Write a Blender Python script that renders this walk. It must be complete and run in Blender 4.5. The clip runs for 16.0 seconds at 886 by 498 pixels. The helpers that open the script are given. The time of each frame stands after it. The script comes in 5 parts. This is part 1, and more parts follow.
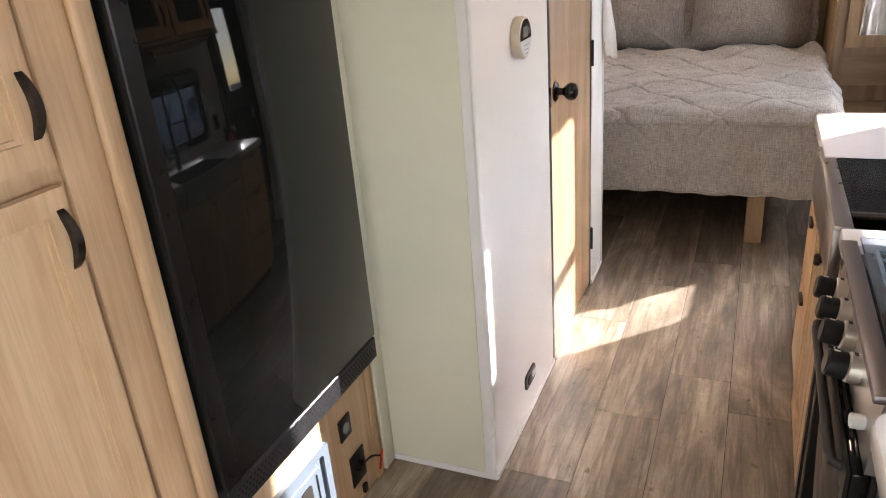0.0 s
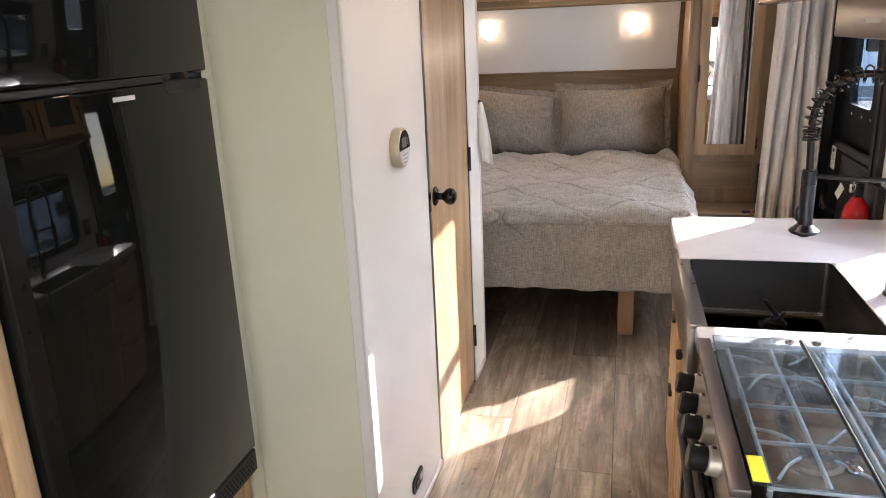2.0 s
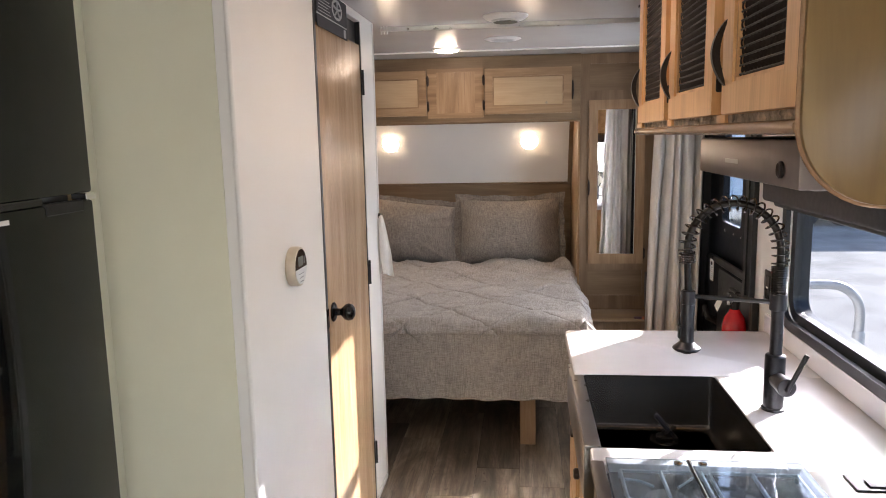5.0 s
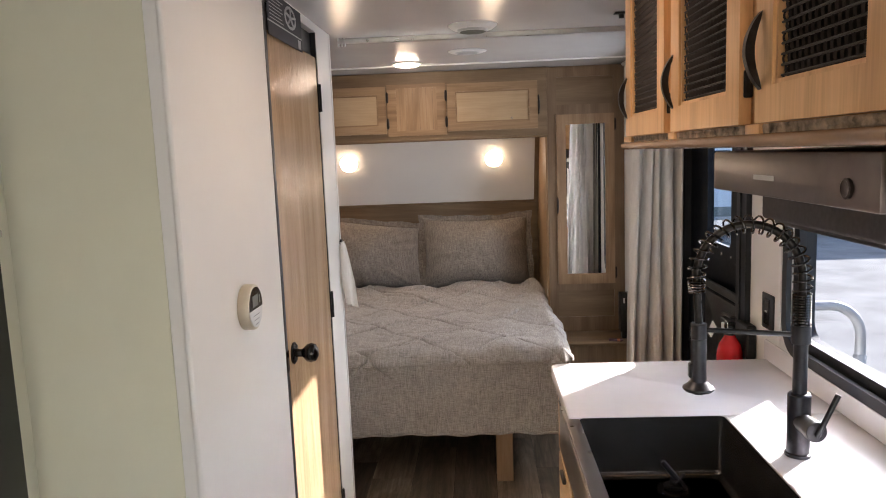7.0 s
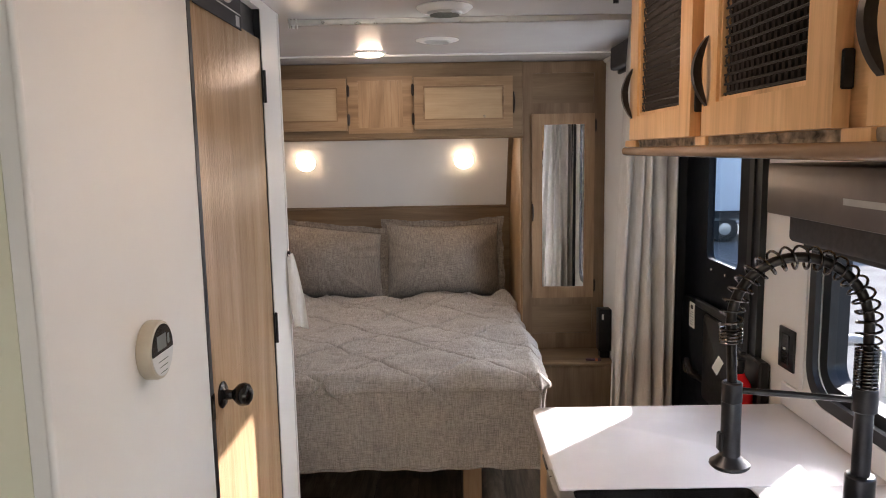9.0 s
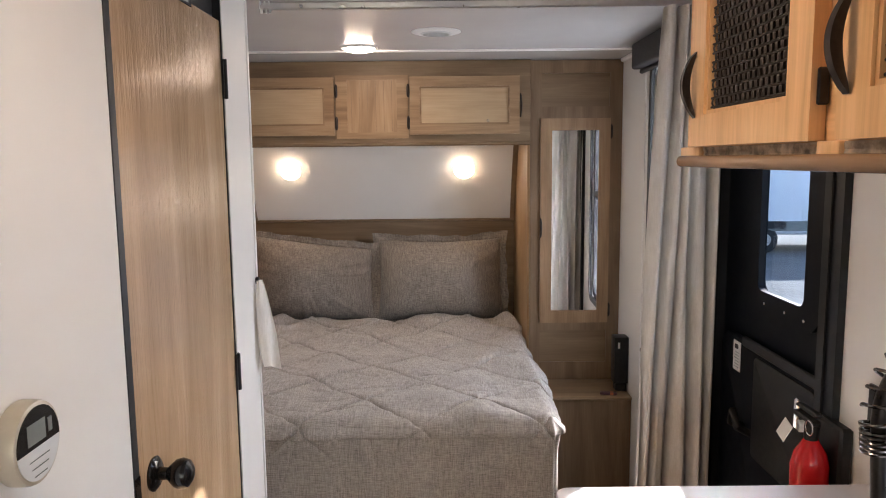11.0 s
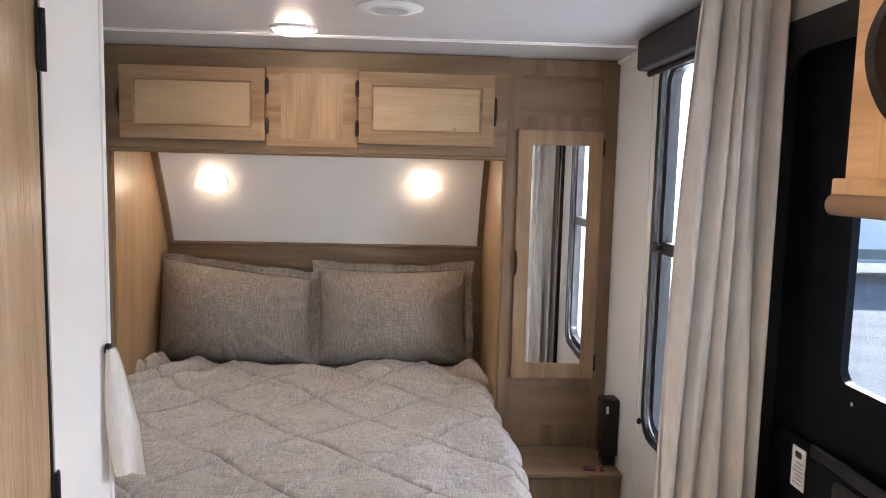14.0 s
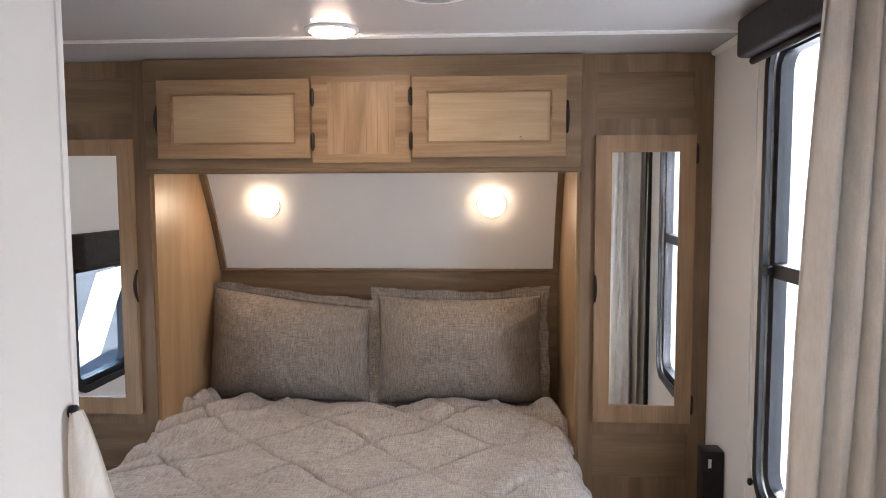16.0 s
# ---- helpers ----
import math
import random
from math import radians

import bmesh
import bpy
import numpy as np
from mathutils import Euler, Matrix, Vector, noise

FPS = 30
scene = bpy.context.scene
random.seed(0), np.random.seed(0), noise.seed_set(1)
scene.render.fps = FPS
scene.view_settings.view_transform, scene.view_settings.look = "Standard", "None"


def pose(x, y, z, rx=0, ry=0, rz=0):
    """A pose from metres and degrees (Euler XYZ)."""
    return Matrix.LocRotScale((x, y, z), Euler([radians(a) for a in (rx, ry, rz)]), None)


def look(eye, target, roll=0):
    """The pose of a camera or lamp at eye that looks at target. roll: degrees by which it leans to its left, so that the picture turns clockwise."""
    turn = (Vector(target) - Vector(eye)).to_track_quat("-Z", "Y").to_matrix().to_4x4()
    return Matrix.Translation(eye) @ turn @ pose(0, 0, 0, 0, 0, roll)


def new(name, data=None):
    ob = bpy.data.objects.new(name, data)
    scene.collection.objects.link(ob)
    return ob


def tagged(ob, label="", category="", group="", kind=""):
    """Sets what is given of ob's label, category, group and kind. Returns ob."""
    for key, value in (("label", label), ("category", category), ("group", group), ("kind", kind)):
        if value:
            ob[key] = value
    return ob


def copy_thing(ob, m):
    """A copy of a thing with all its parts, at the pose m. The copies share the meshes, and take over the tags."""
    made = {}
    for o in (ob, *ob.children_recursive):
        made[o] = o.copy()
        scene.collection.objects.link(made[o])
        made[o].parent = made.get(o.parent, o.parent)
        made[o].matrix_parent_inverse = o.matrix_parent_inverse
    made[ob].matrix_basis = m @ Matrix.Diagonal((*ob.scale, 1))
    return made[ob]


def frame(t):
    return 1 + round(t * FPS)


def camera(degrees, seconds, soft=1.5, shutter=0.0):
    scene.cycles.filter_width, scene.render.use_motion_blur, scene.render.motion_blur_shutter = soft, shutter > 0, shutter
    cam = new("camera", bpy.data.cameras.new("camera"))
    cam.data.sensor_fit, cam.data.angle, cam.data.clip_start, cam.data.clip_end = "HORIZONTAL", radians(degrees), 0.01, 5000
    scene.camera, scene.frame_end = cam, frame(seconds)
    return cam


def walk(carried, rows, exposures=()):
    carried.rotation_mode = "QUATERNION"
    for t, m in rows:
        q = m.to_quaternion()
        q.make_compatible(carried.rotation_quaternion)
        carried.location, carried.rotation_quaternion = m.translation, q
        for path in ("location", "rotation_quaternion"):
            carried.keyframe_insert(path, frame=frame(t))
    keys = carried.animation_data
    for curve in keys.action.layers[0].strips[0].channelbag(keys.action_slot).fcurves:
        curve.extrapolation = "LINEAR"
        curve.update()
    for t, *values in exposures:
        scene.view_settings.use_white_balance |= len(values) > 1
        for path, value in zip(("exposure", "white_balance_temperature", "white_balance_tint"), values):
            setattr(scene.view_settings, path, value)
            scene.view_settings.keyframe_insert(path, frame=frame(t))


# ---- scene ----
cam = camera(63.1, 16.0, 1.0)
PATH = [
    (0, (0.194, -0.099, 1.506), (-0.561, 1.573, 0.71), -4.8),
    (0.5, (0.194, -0.099, 1.507), (-0.499, 1.624, 0.764), -4.0),
    (1, (0.202, -0.104, 1.51), (-0.424, 1.665, 0.818), -3.6),
    (1.5, (0.21, -0.11, 1.533), (-0.331, 1.705, 0.891), -3.1),
    (2, (0.214, -0.11, 1.539), (-0.262, 1.746, 0.968), -2.5),
    (2.5, (0.224, -0.111, 1.548), (-0.198, 1.772, 1.02), -2.8),
    (3, (0.226, -0.113, 1.552), (-0.138, 1.792, 1.062), -2.5),
    (3.5, (0.23, -0.11, 1.557), (-0.094, 1.811, 1.105), -2.1),
    (4, (0.233, -0.11, 1.567), (-0.069, 1.825, 1.163), -1.2),
    (4.5, (0.234, -0.107, 1.582), (-0.035, 1.844, 1.231), -1.0),
    (5, (0.237, -0.094, 1.587), (0.013, 1.869, 1.279), -1.2),
    (7.5, (0.142, 0.21, 1.589), (0.066, 2.192, 1.326), -2.1),
    (8, (0.126, 0.287, 1.589), (0.081, 2.268, 1.319), -1.8),
    (8.5, (0.148, 0.395, 1.588), (0.123, 2.377, 1.322), -1.5),
    (9, (0.154, 0.513, 1.598), (0.146, 2.495, 1.329), -1.0),
    (9.5, (0.155, 0.608, 1.6), (0.142, 2.592, 1.35), -0.4),
    (12, (0.144, 1.17, 1.599), (0.163, 3.155, 1.352), -0.8),
    (12.5, (0.183, 1.286, 1.608), (0.222, 3.272, 1.376), -0.6),
    (13, (0.186, 1.382, 1.606), (0.246, 3.367, 1.371), -0.3),
    (13.5, (0.181, 1.487, 1.618), (0.272, 3.472, 1.387), 0.7),
    (14, (0.181, 1.605, 1.612), (0.29, 3.591, 1.4), 1.4),
    (14.5, (0.192, 1.699, 1.612), (0.305, 3.686, 1.418), 0.5),
    (15, (0.21, 1.794, 1.609), (0.29, 3.784, 1.428), -0.2),
    (15.5, (0.248, 1.879, 1.616), (0.208, 3.872, 1.451), -0.6),
    (16, (0.269, 1.949, 1.599), (0.138, 3.938, 1.438), -0.2),
]
walk(cam, [(t, look(eye, target, roll)) for t, eye, target, roll in PATH], [(0.0, 2.37, 6350, 18), (3.5, 2.24, 6350, 18), (7.5, 1.98, 6450, 18), (9.0, 1.93, 6450, 18), (9.5, 2.0, 6450, 18), (12.0, 2.2, 6200, 18), (13.0, 2.32, 6150, 18), (14.0, 2.36, 6100, 18), (16.0, 2.3, 6200, 18)])

# world, sun, exposure
sky_world = bpy.data.worlds.new("sky")
scene.world = sky_world
sky_world.use_nodes = True
nt = sky_world.node_tree
sky = nt.nodes.new("ShaderNodeTexSky")
sky.sky_type, sky.sun_disc = "NISHITA", False
SUN_TO = Vector((1.0, 0.96, 0.735)).normalized()
sky.sun_elevation = math.asin(SUN_TO.z)
sky.sun_rotation = math.atan2(SUN_TO.x, SUN_TO.y)
nt.nodes["Background"].inputs["Strength"].default_value = 0.15
nt.links.new(sky.outputs[0], nt.nodes["Background"].inputs["Color"])
sun_data = bpy.data.lights.new("sun", "SUN")
sun_data.energy, sun_data.angle, sun_data.color = 5.0, radians(0.6), (1.0, 0.97, 0.92)
sun = new("sun", sun_data)
sun.matrix_world = look((8, 8, 6), Vector((8, 8, 6)) - SUN_TO)


def window_light(name, eye, target, w, h, power, colour=(0.93, 0.97, 1.0)):
    d = bpy.data.lights.new(name, "AREA")
    d.shape, d.size, d.size_y, d.energy, d.color = "RECTANGLE", w, h, power, colour
    ob = new(name, d)
    ob.matrix_world = look(eye, target)
    return ob


# added yellow fill from behind the camera, tinting the bathroom end panel
window_light("rear_fill_light", (-0.2, -2.12, 1.35), (-0.2, 0, 1.1), 1.5, 0.8, 1.5, (1.0, 0.98, 0.58))
window_light("sky_light_dinette", (1.02, -1.0, 1.35), (-0.6, -0.6, 1.0), 1.3, 0.6, 3.2)
window_light("sky_light_west", (-1.49, 4.005, 1.04), (0.4, 3.7, 0.4), 0.4, 0.46, 0.4)
window_light("sky_light_bedside", (1.094, 3.8025, 1.36), (-0.5, 3.8025, 1.36), 0.46, 1.27, 1.9, (0.86, 0.93, 1.0))

# ---------------------------------------------------------------- materials


def mat(name, rough=0.5, metal=0.0, colour=(0.5, 0.5, 0.5)):
    m = bpy.data.materials.new(name)
    m.use_nodes = True
    b = m.node_tree.nodes["Principled BSDF"]
    b.inputs["Base Color"].default_value = (*colour, 1)
    b.inputs["Roughness"].default_value = rough
    b.inputs["Metallic"].default_value = metal
    return m


def node(m, kind, **inputs):
    n = m.node_tree.nodes.new(kind)
    for k, v in inputs.items():
        n.inputs[k.replace("_", " ")].default_value = v
    return n


def link(m, a, b):
    m.node_tree.links.new(a, b)


def coords(m, scale, jitter=True):
    """Object coordinates, stretched, with an offset of its own for every object."""
    tc = node(m, "ShaderNodeTexCoord")
    mp = node(m, "ShaderNodeMapping")
    mp.inputs["Scale"].default_value = scale
    link(m, tc.outputs["Object"], mp.inputs["Vector"])
    if jitter:
        oi = node(m, "ShaderNodeObjectInfo")
        mul = node(m, "ShaderNodeMath")
        mul.operation = "MULTIPLY"
        mul.inputs[1].default_value = 37.0
        comb = node(m, "ShaderNodeCombineXYZ")
        link(m, oi.outputs["Random"], mul.inputs[0])
        for i in range(3):
            link(m, mul.outputs[0], comb.inputs[i])
        link(m, comb.outputs[0], mp.inputs["Location"])
    return mp.outputs["Vector"]


def ramp(m, fac, stops):
    r = node(m, "ShaderNodeValToRGB")
    el = r.color_ramp.elements
    while len(el) < len(stops):
        el.new(0.5)
    for e, (p, c) in zip(el, stops):
        e.position, e.color = p, (*c, 1)
    link(m, fac, r.inputs["Fac"])
    return r.outputs["Color"]


def bump(m, height, strength, dist=0.002):
    b = node(m, "ShaderNodeBump", Strength=strength, Distance=dist)
    link(m, height, b.inputs["Height"])
    link(m, b.outputs["Normal"], m.node_tree.nodes["Principled BSDF"].inputs["Normal"])


def noise_tex(m, vec, scale, detail=4.0, rough=0.55, distort=0.0):
    n = node(m, "ShaderNodeTexNoise", Scale=scale, Detail=detail, Roughness=rough, Distortion=distort)
    link(m, vec, n.inputs["Vector"])
    return n.outputs["Fac"]


def mix_rgb(m, a, b, fac, blend="MIX"):
    x = node(m, "ShaderNodeMix")
    x.data_type, x.blend_type = "RGBA", blend
    for sock, v in ((x.inputs[6], a), (x.inputs[7], b)):
        if isinstance(v, tuple):
            sock.default_value = (*v, 1)
        else:
            link(m, v, sock)
    if isinstance(fac, float):
        x.inputs[0].default_value = fac
    else:
        link(m, fac, x.inputs[0])
    return x.outputs[2]


def wood(name, dark, mid, light, axis="z", rough=0.42, streak=0.38, relief=0.12):
    m = mat(name, rough)
    s = {"x": (0.9, 9, 9), "y": (9, 0.9, 9), "z": (9, 9, 0.9)}[axis]
    fine = {"x": (6, 160, 160), "y": (160, 6, 160), "z": (160, 160, 6)}[axis]
    v = coords(m, s)
    n1 = noise_tex(m, v, 1.0, 5.0, 0.6, 1.3)
    n2 = noise_tex(m, coords(m, fine), 1.0, 3.0, 0.6)
    base = ramp(m, n1, [(0.30, dark), (0.5, mid), (0.70, light)])
    grain = ramp(m, n2, [(0.35, (0.72, 0.68, 0.62)), (0.6, (1, 1, 1))])
    col = mix_rgb(m, base, grain, streak, "MULTIPLY")
    b = m.node_tree.nodes["Principled BSDF"]
    link(m, col, b.inputs["Base Color"])
    b.inputs["Specular IOR Level"].default_value = 0.4
    bump(m, n2, relief, 0.001 if relief < 0.3 else 0.004)
    return m


def plain(name, colour, rough=0.5, metal=0.0, vary=0.12, scale=14.0, bumpy=0.05, fine=180.0):
    m = mat(name, rough, metal, colour)
    v = coords(m, (1, 1, 1))
    n1 = noise_tex(m, v, scale, 4.0)
    lo = tuple(c * (1 - vary) for c in colour)
    hi = tuple(min(1, c * (1 + vary)) for c in colour)
    col = ramp(m, n1, [(0.3, lo), (0.7, hi)])
    b = m.node_tree.nodes["Principled BSDF"]
    link(m, col, b.inputs["Base Color"])
    n2 = noise_tex(m, v, fine, 2.0)
    if bumpy:
        bump(m, n2, bumpy, 0.001)
    rr = node(m, "ShaderNodeMapRange")
    rr.inputs["To Min"].default_value, rr.inputs["To Max"].default_value = max(0.02, rough - 0.08), min(1, rough + 0.08)
    link(m, n1, rr.inputs["Value"])
    link(m, rr.outputs[0], b.inputs["Roughness"])
    return m


def cloth(name, c1, c2, scale=330.0, rough=0.92):
    m = mat(name, rough)
    v = coords(m, (1, 1, 1), False)
    b = m.node_tree.nodes["Principled BSDF"]
    weave = noise_tex(m, coords(m, (1.0, 0.07, 0.07), False), scale, 2.0, 0.7)
    weft = noise_tex(m, coords(m, (0.07, 1.0, 1.0), False), scale, 2.0, 0.7)
    add = node(m, "ShaderNodeMath")
    add.operation = "ADD"
    link(m, weave, add.inputs[0])
    link(m, weft, add.inputs[1])
    half = node(m, "ShaderNodeMath")
    half.operation = "MULTIPLY"
    half.inputs[1].default_value = 0.5
    link(m, add.outputs[0], half.inputs[0])
    big = noise_tex(m, v, 9.0, 4.0)
    col = ramp(m, half.outputs[0], [(0.33, c1), (0.66, c2)])
    shade = ramp(m, big, [(0.3, (0.86, 0.86, 0.87)), (0.7, (1, 1, 1))])
    link(m, mix_rgb(m, col, shade, 1.0, "MULTIPLY"), b.inputs["Base Color"])
    b.inputs["Sheen Weight"].default_value = 0.08
    b.inputs["Specular IOR Level"].default_value = 0.15
    bump(m, half.outputs[0], 0.4, 0.0014)
    return m


def emit(name, colour, strength):
    m = mat(name, 0.4, 0, colour)
    b = m.node_tree.nodes["Principled BSDF"]
    b.inputs["Emission Color"].default_value = (*colour, 1)
    b.inputs["Emission Strength"].default_value = strength
    return m


MAPLE = wood("maple_upright", (0.42, 0.265, 0.135), (0.56, 0.37, 0.20), (0.64, 0.45, 0.265), "z")
# the same maple mixed brighter: light on the overhead cabinet put into its colour
LITMAPLE = wood("lit_maple_upright", (0.58, 0.32, 0.14), (0.79, 0.475, 0.225), (0.88, 0.57, 0.30), "z", 0.36)
LITMAPLE_Y = wood("lit_maple_along", (0.58, 0.32, 0.14), (0.79, 0.475, 0.225), (0.88, 0.57, 0.30), "y", 0.36)
MAPLE_Y = wood("maple_along", (0.42, 0.265, 0.135), (0.56, 0.37, 0.20), (0.64, 0.45, 0.265), "y")
# bedroom maple, about half as bright as the kitchen maple
MAPLE_X = wood("darker_maple_across", (0.185, 0.108, 0.055), (0.29, 0.185, 0.10), (0.38, 0.255, 0.15), "x")
BEDMAPLE = wood("darker_bed_maple_upright", (0.215, 0.128, 0.065), (0.31, 0.197, 0.108), (0.38, 0.252, 0.147), "z")
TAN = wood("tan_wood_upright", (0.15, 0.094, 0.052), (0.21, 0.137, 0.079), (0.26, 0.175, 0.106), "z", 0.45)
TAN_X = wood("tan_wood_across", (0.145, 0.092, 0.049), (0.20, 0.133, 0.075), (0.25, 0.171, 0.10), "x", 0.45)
PANEL = wood("pale_panel", (0.37, 0.255, 0.145), (0.44, 0.315, 0.188), (0.49, 0.36, 0.225), "x", 0.5, 0.3)
HONEY = wood("honey_side", (0.30, 0.18, 0.085), (0.36, 0.228, 0.115), (0.41, 0.27, 0.145), "z", 0.4, 0.3)
DOORWOOD = wood("rustic_door", (0.37, 0.24, 0.132), (0.48, 0.32, 0.185), (0.57, 0.40, 0.25), "z", 0.25, 0.3, 0.7)
PANTRY = wood("pantry_maple", (0.46, 0.30, 0.16), (0.58, 0.40, 0.235), (0.66, 0.48, 0.30), "z", 0.4, 0.4)
BARK = plain("worn_bark_edge", (0.40, 0.32, 0.24), 0.75, 0, 0.85, 38.0, 0.9, 150.0)
RAILWOOD = wood("brown_rail", (0.21, 0.122, 0.066), (0.29, 0.175, 0.098), (0.37, 0.235, 0.137), "y", 0.22, 0.3)
# white board; the yellowish light that falls on it is put into its colour
YELLOWLIT = plain("yellow_lit_wallboard", (0.72, 0.70, 0.55), 0.42, 0, 0.03, 3.0, 0.04, 320)
WHITE = plain("white_wallboard", (0.80, 0.78, 0.745), 0.45, 0, 0.02, 3.0, 0.04, 320)
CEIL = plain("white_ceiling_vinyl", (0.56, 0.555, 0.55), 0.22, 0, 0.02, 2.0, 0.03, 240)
TRIM = plain("white_trim", (0.80, 0.79, 0.77), 0.4, 0, 0.03, 20, 0.02)
COUNTER = plain("white_quartz_laminate", (0.815, 0.797, 0.812), 0.22, 0, 0.05, 5.0, 0.015, 500)
BLACKGLASS = mat("black_glass_door", 0.035, 0, (0.006, 0.007, 0.0065))
BLACKGLASS.node_tree.nodes["Principled BSDF"].inputs["Specular IOR Level"].default_value = 0.22
FRIDGETRIM = plain("fridge_edge_black", (0.006, 0.006, 0.006), 0.3, 0, 0.1, 30, 0.0)
FRIDGETRIM.node_tree.nodes["Principled BSDF"].inputs["Specular IOR Level"].default_value = 0.2
BLACKPLASTIC = plain("black_plastic", (0.013, 0.013, 0.014), 0.38, 0, 0.25, 60, 0.1)
BLACKFRAME = plain("black_window_frame", (0.010, 0.011, 0.014), 0.38, 0, 0.2, 30, 0.03)
DOORBLACK = plain("black_door_skin", (0.0035, 0.005, 0.009), 0.42, 0, 0.2, 40, 0.12, 260)
BRONZE = plain("dark_bronze", (0.045, 0.036, 0.032), 0.34, 0.8, 0.25, 60, 0.0)
MESHMETAL = plain("dull_mesh_bronze", (0.035, 0.027, 0.024), 0.5, 0.5, 0.2, 60, 0.0)
KNOBBLACK = plain("polished_black_metal", (0.010, 0.009, 0.009), 0.16, 0.2, 0.1, 40, 0.0)
GUN = plain("gunmetal_faucet", (0.045, 0.045, 0.05), 0.34, 0.75, 0.15, 60, 0.0)
SPRING = plain("dark_spring_steel", (0.085, 0.08, 0.078), 0.2, 1.0, 0.2, 80, 0.0)
STEELDARK = plain("dark_brushed_steel", (0.26, 0.245, 0.24), 0.3, 1.0, 0.04, 6, 0.0)
HOSE = plain("dark_hose", (0.03, 0.027, 0.025), 0.3, 0.8, 0.2, 80, 0.0)
SINKSTEEL = plain("black_sink_steel", (0.27, 0.262, 0.255), 0.24, 0.9, 0.08, 9, 0.0)
TRIMSTEEL = plain("brown_grey_trim_steel", (0.17, 0.152, 0.148), 0.4, 0.85, 0.05, 8, 0.0)
STEEL = plain("brushed_steel", (0.56, 0.535, 0.51), 0.3, 1.0, 0.04, 6, 0.0)
KNOBSTEEL = plain("satin_knob_collar", (0.78, 0.73, 0.66), 0.42, 0.75, 0.05, 30, 0.0)
CHROME = mat("chrome", 0.08, 1.0, (0.8, 0.8, 0.8))
HOOD = plain("dark_hood_steel", (0.17, 0.145, 0.138), 0.36, 0.8, 0.15, 18, 0.0)
VALANCE = plain("grey_valance_fabric", (0.055, 0.052, 0.053), 0.75, 0, 0.2, 70, 0.2, 500)
MIRROR = mat("mirror_silver", 0.01, 1.0, (0.9, 0.91, 0.9))
LINEN = cloth("grey_linen", (0.22, 0.20, 0.178), (0.61, 0.555, 0.492), 340)
PILLOWCLOTH = cloth("grey_pillow_linen", (0.115, 0.097, 0.08), (0.40, 0.343, 0.288), 360)
CURTAIN = cloth("oatmeal_curtain", (0.74, 0.71, 0.665), (0.87, 0.85, 0.815), 420)
STRAP = cloth("beige_strap", (0.74, 0.70, 0.63), (0.88, 0.84, 0.78), 500)
RED = plain("red_paint", (0.55, 0.012, 0.015), 0.2, 0, 0.08, 20, 0.0)
PAPER = plain("white_paper", (0.75, 0.74, 0.71), 0.7, 0, 0.03, 30, 0.0)
INK = plain("dark_ink", (0.03, 0.03, 0.035), 0.7, 0, 0.1, 30, 0.0)
GREYINK = plain("pale_grey_print", (0.42, 0.42, 0.42), 0.6, 0, 0.1, 30, 0.0)
YELLOW = plain("yellow_sticker", (0.85, 0.78, 0.02), 0.5, 0, 0.05, 30, 0.0)
CHAMPAGNE = plain("champagne_plastic", (0.52, 0.46, 0.36), 0.3, 0.35, 0.05, 30, 0.0)
LCD = plain("grey_lcd", (0.20, 0.22, 0.21), 0.15, 0, 0.05, 30, 0.0)
GREYPLASTIC = plain("pale_grey_plastic", (0.62, 0.63, 0.62), 0.35, 0, 0.05, 30, 0.02)
BLUEWHITE = plain("grey_access_panel", (0.14, 0.17, 0.20), 0.25, 0.1, 0.04, 20, 0.0)
# near-black for the subfloor; elsewhere the shade of recesses put into the colour
DARKVOID = plain("dark_void", (0.03, 0.026, 0.022), 0.8, 0, 0.2, 20, 0.1)
LAMP = emit("warm_lamp_lens", (1.0, 0.77, 0.51), 10.5)
DOMELAMP = emit("warm_dome_lens", (1.0, 0.78, 0.55), 17.0)
ALU = plain("satin_aluminium", (0.62, 0.61, 0.60), 0.3, 0.9, 0.06, 30, 0.02)
TYRE = plain("tyre_rubber", (0.02, 0.02, 0.02), 0.8, 0, 0.2, 40, 0.2)
COACH = plain("white_coach_skin", (0.72, 0.74, 0.78), 0.3, 0, 0.04, 2.0, 0.02)
CONCRETE = plain("pale_concrete_lot", (0.18, 0.177, 0.17), 0.9, 0, 0.25, 1.4, 0.5, 90)

for _m, _s in ((BLACKPLASTIC, 0.3), (DOORBLACK, 0.12), (BLACKFRAME, 0.4), (CONCRETE, 0.05), (VALANCE, 0.15), (DARKVOID, 0.1)):
    _m.node_tree.nodes["Principled BSDF"].inputs["Specular IOR Level"].default_value = _s

GLASS = mat("window_glass", 0.0, 0, (0.92, 0.95, 0.95))
_b = GLASS.node_tree.nodes["Principled BSDF"]
_b.inputs["Transmission Weight"].default_value = 1.0
_b.inputs["IOR"].default_value = 1.15
TINTGLASS = mat("tinted_door_glass", 0.0, 0, (0.52, 0.60, 0.66))
_b = TINTGLASS.node_tree.nodes["Principled BSDF"]
_b.inputs["Transmission Weight"].default_value = 1.0
_b.inputs["IOR"].default_value = 1.15
MILDTINT = mat("lightly_tinted_glass", 0.0, 0, (0.84, 0.875, 0.90))
_b = MILDTINT.node_tree.nodes["Principled BSDF"]
_b.inputs["Transmission Weight"].default_value = 1.0
_b.inputs["IOR"].default_value = 1.15
COOKGLASS = mat("dark_cooktop_glass", 0.02, 0, (0.56, 0.65, 0.72))
_b = COOKGLASS.node_tree.nodes["Principled BSDF"]
_v = coords(COOKGLASS, (1, 1, 1), False)
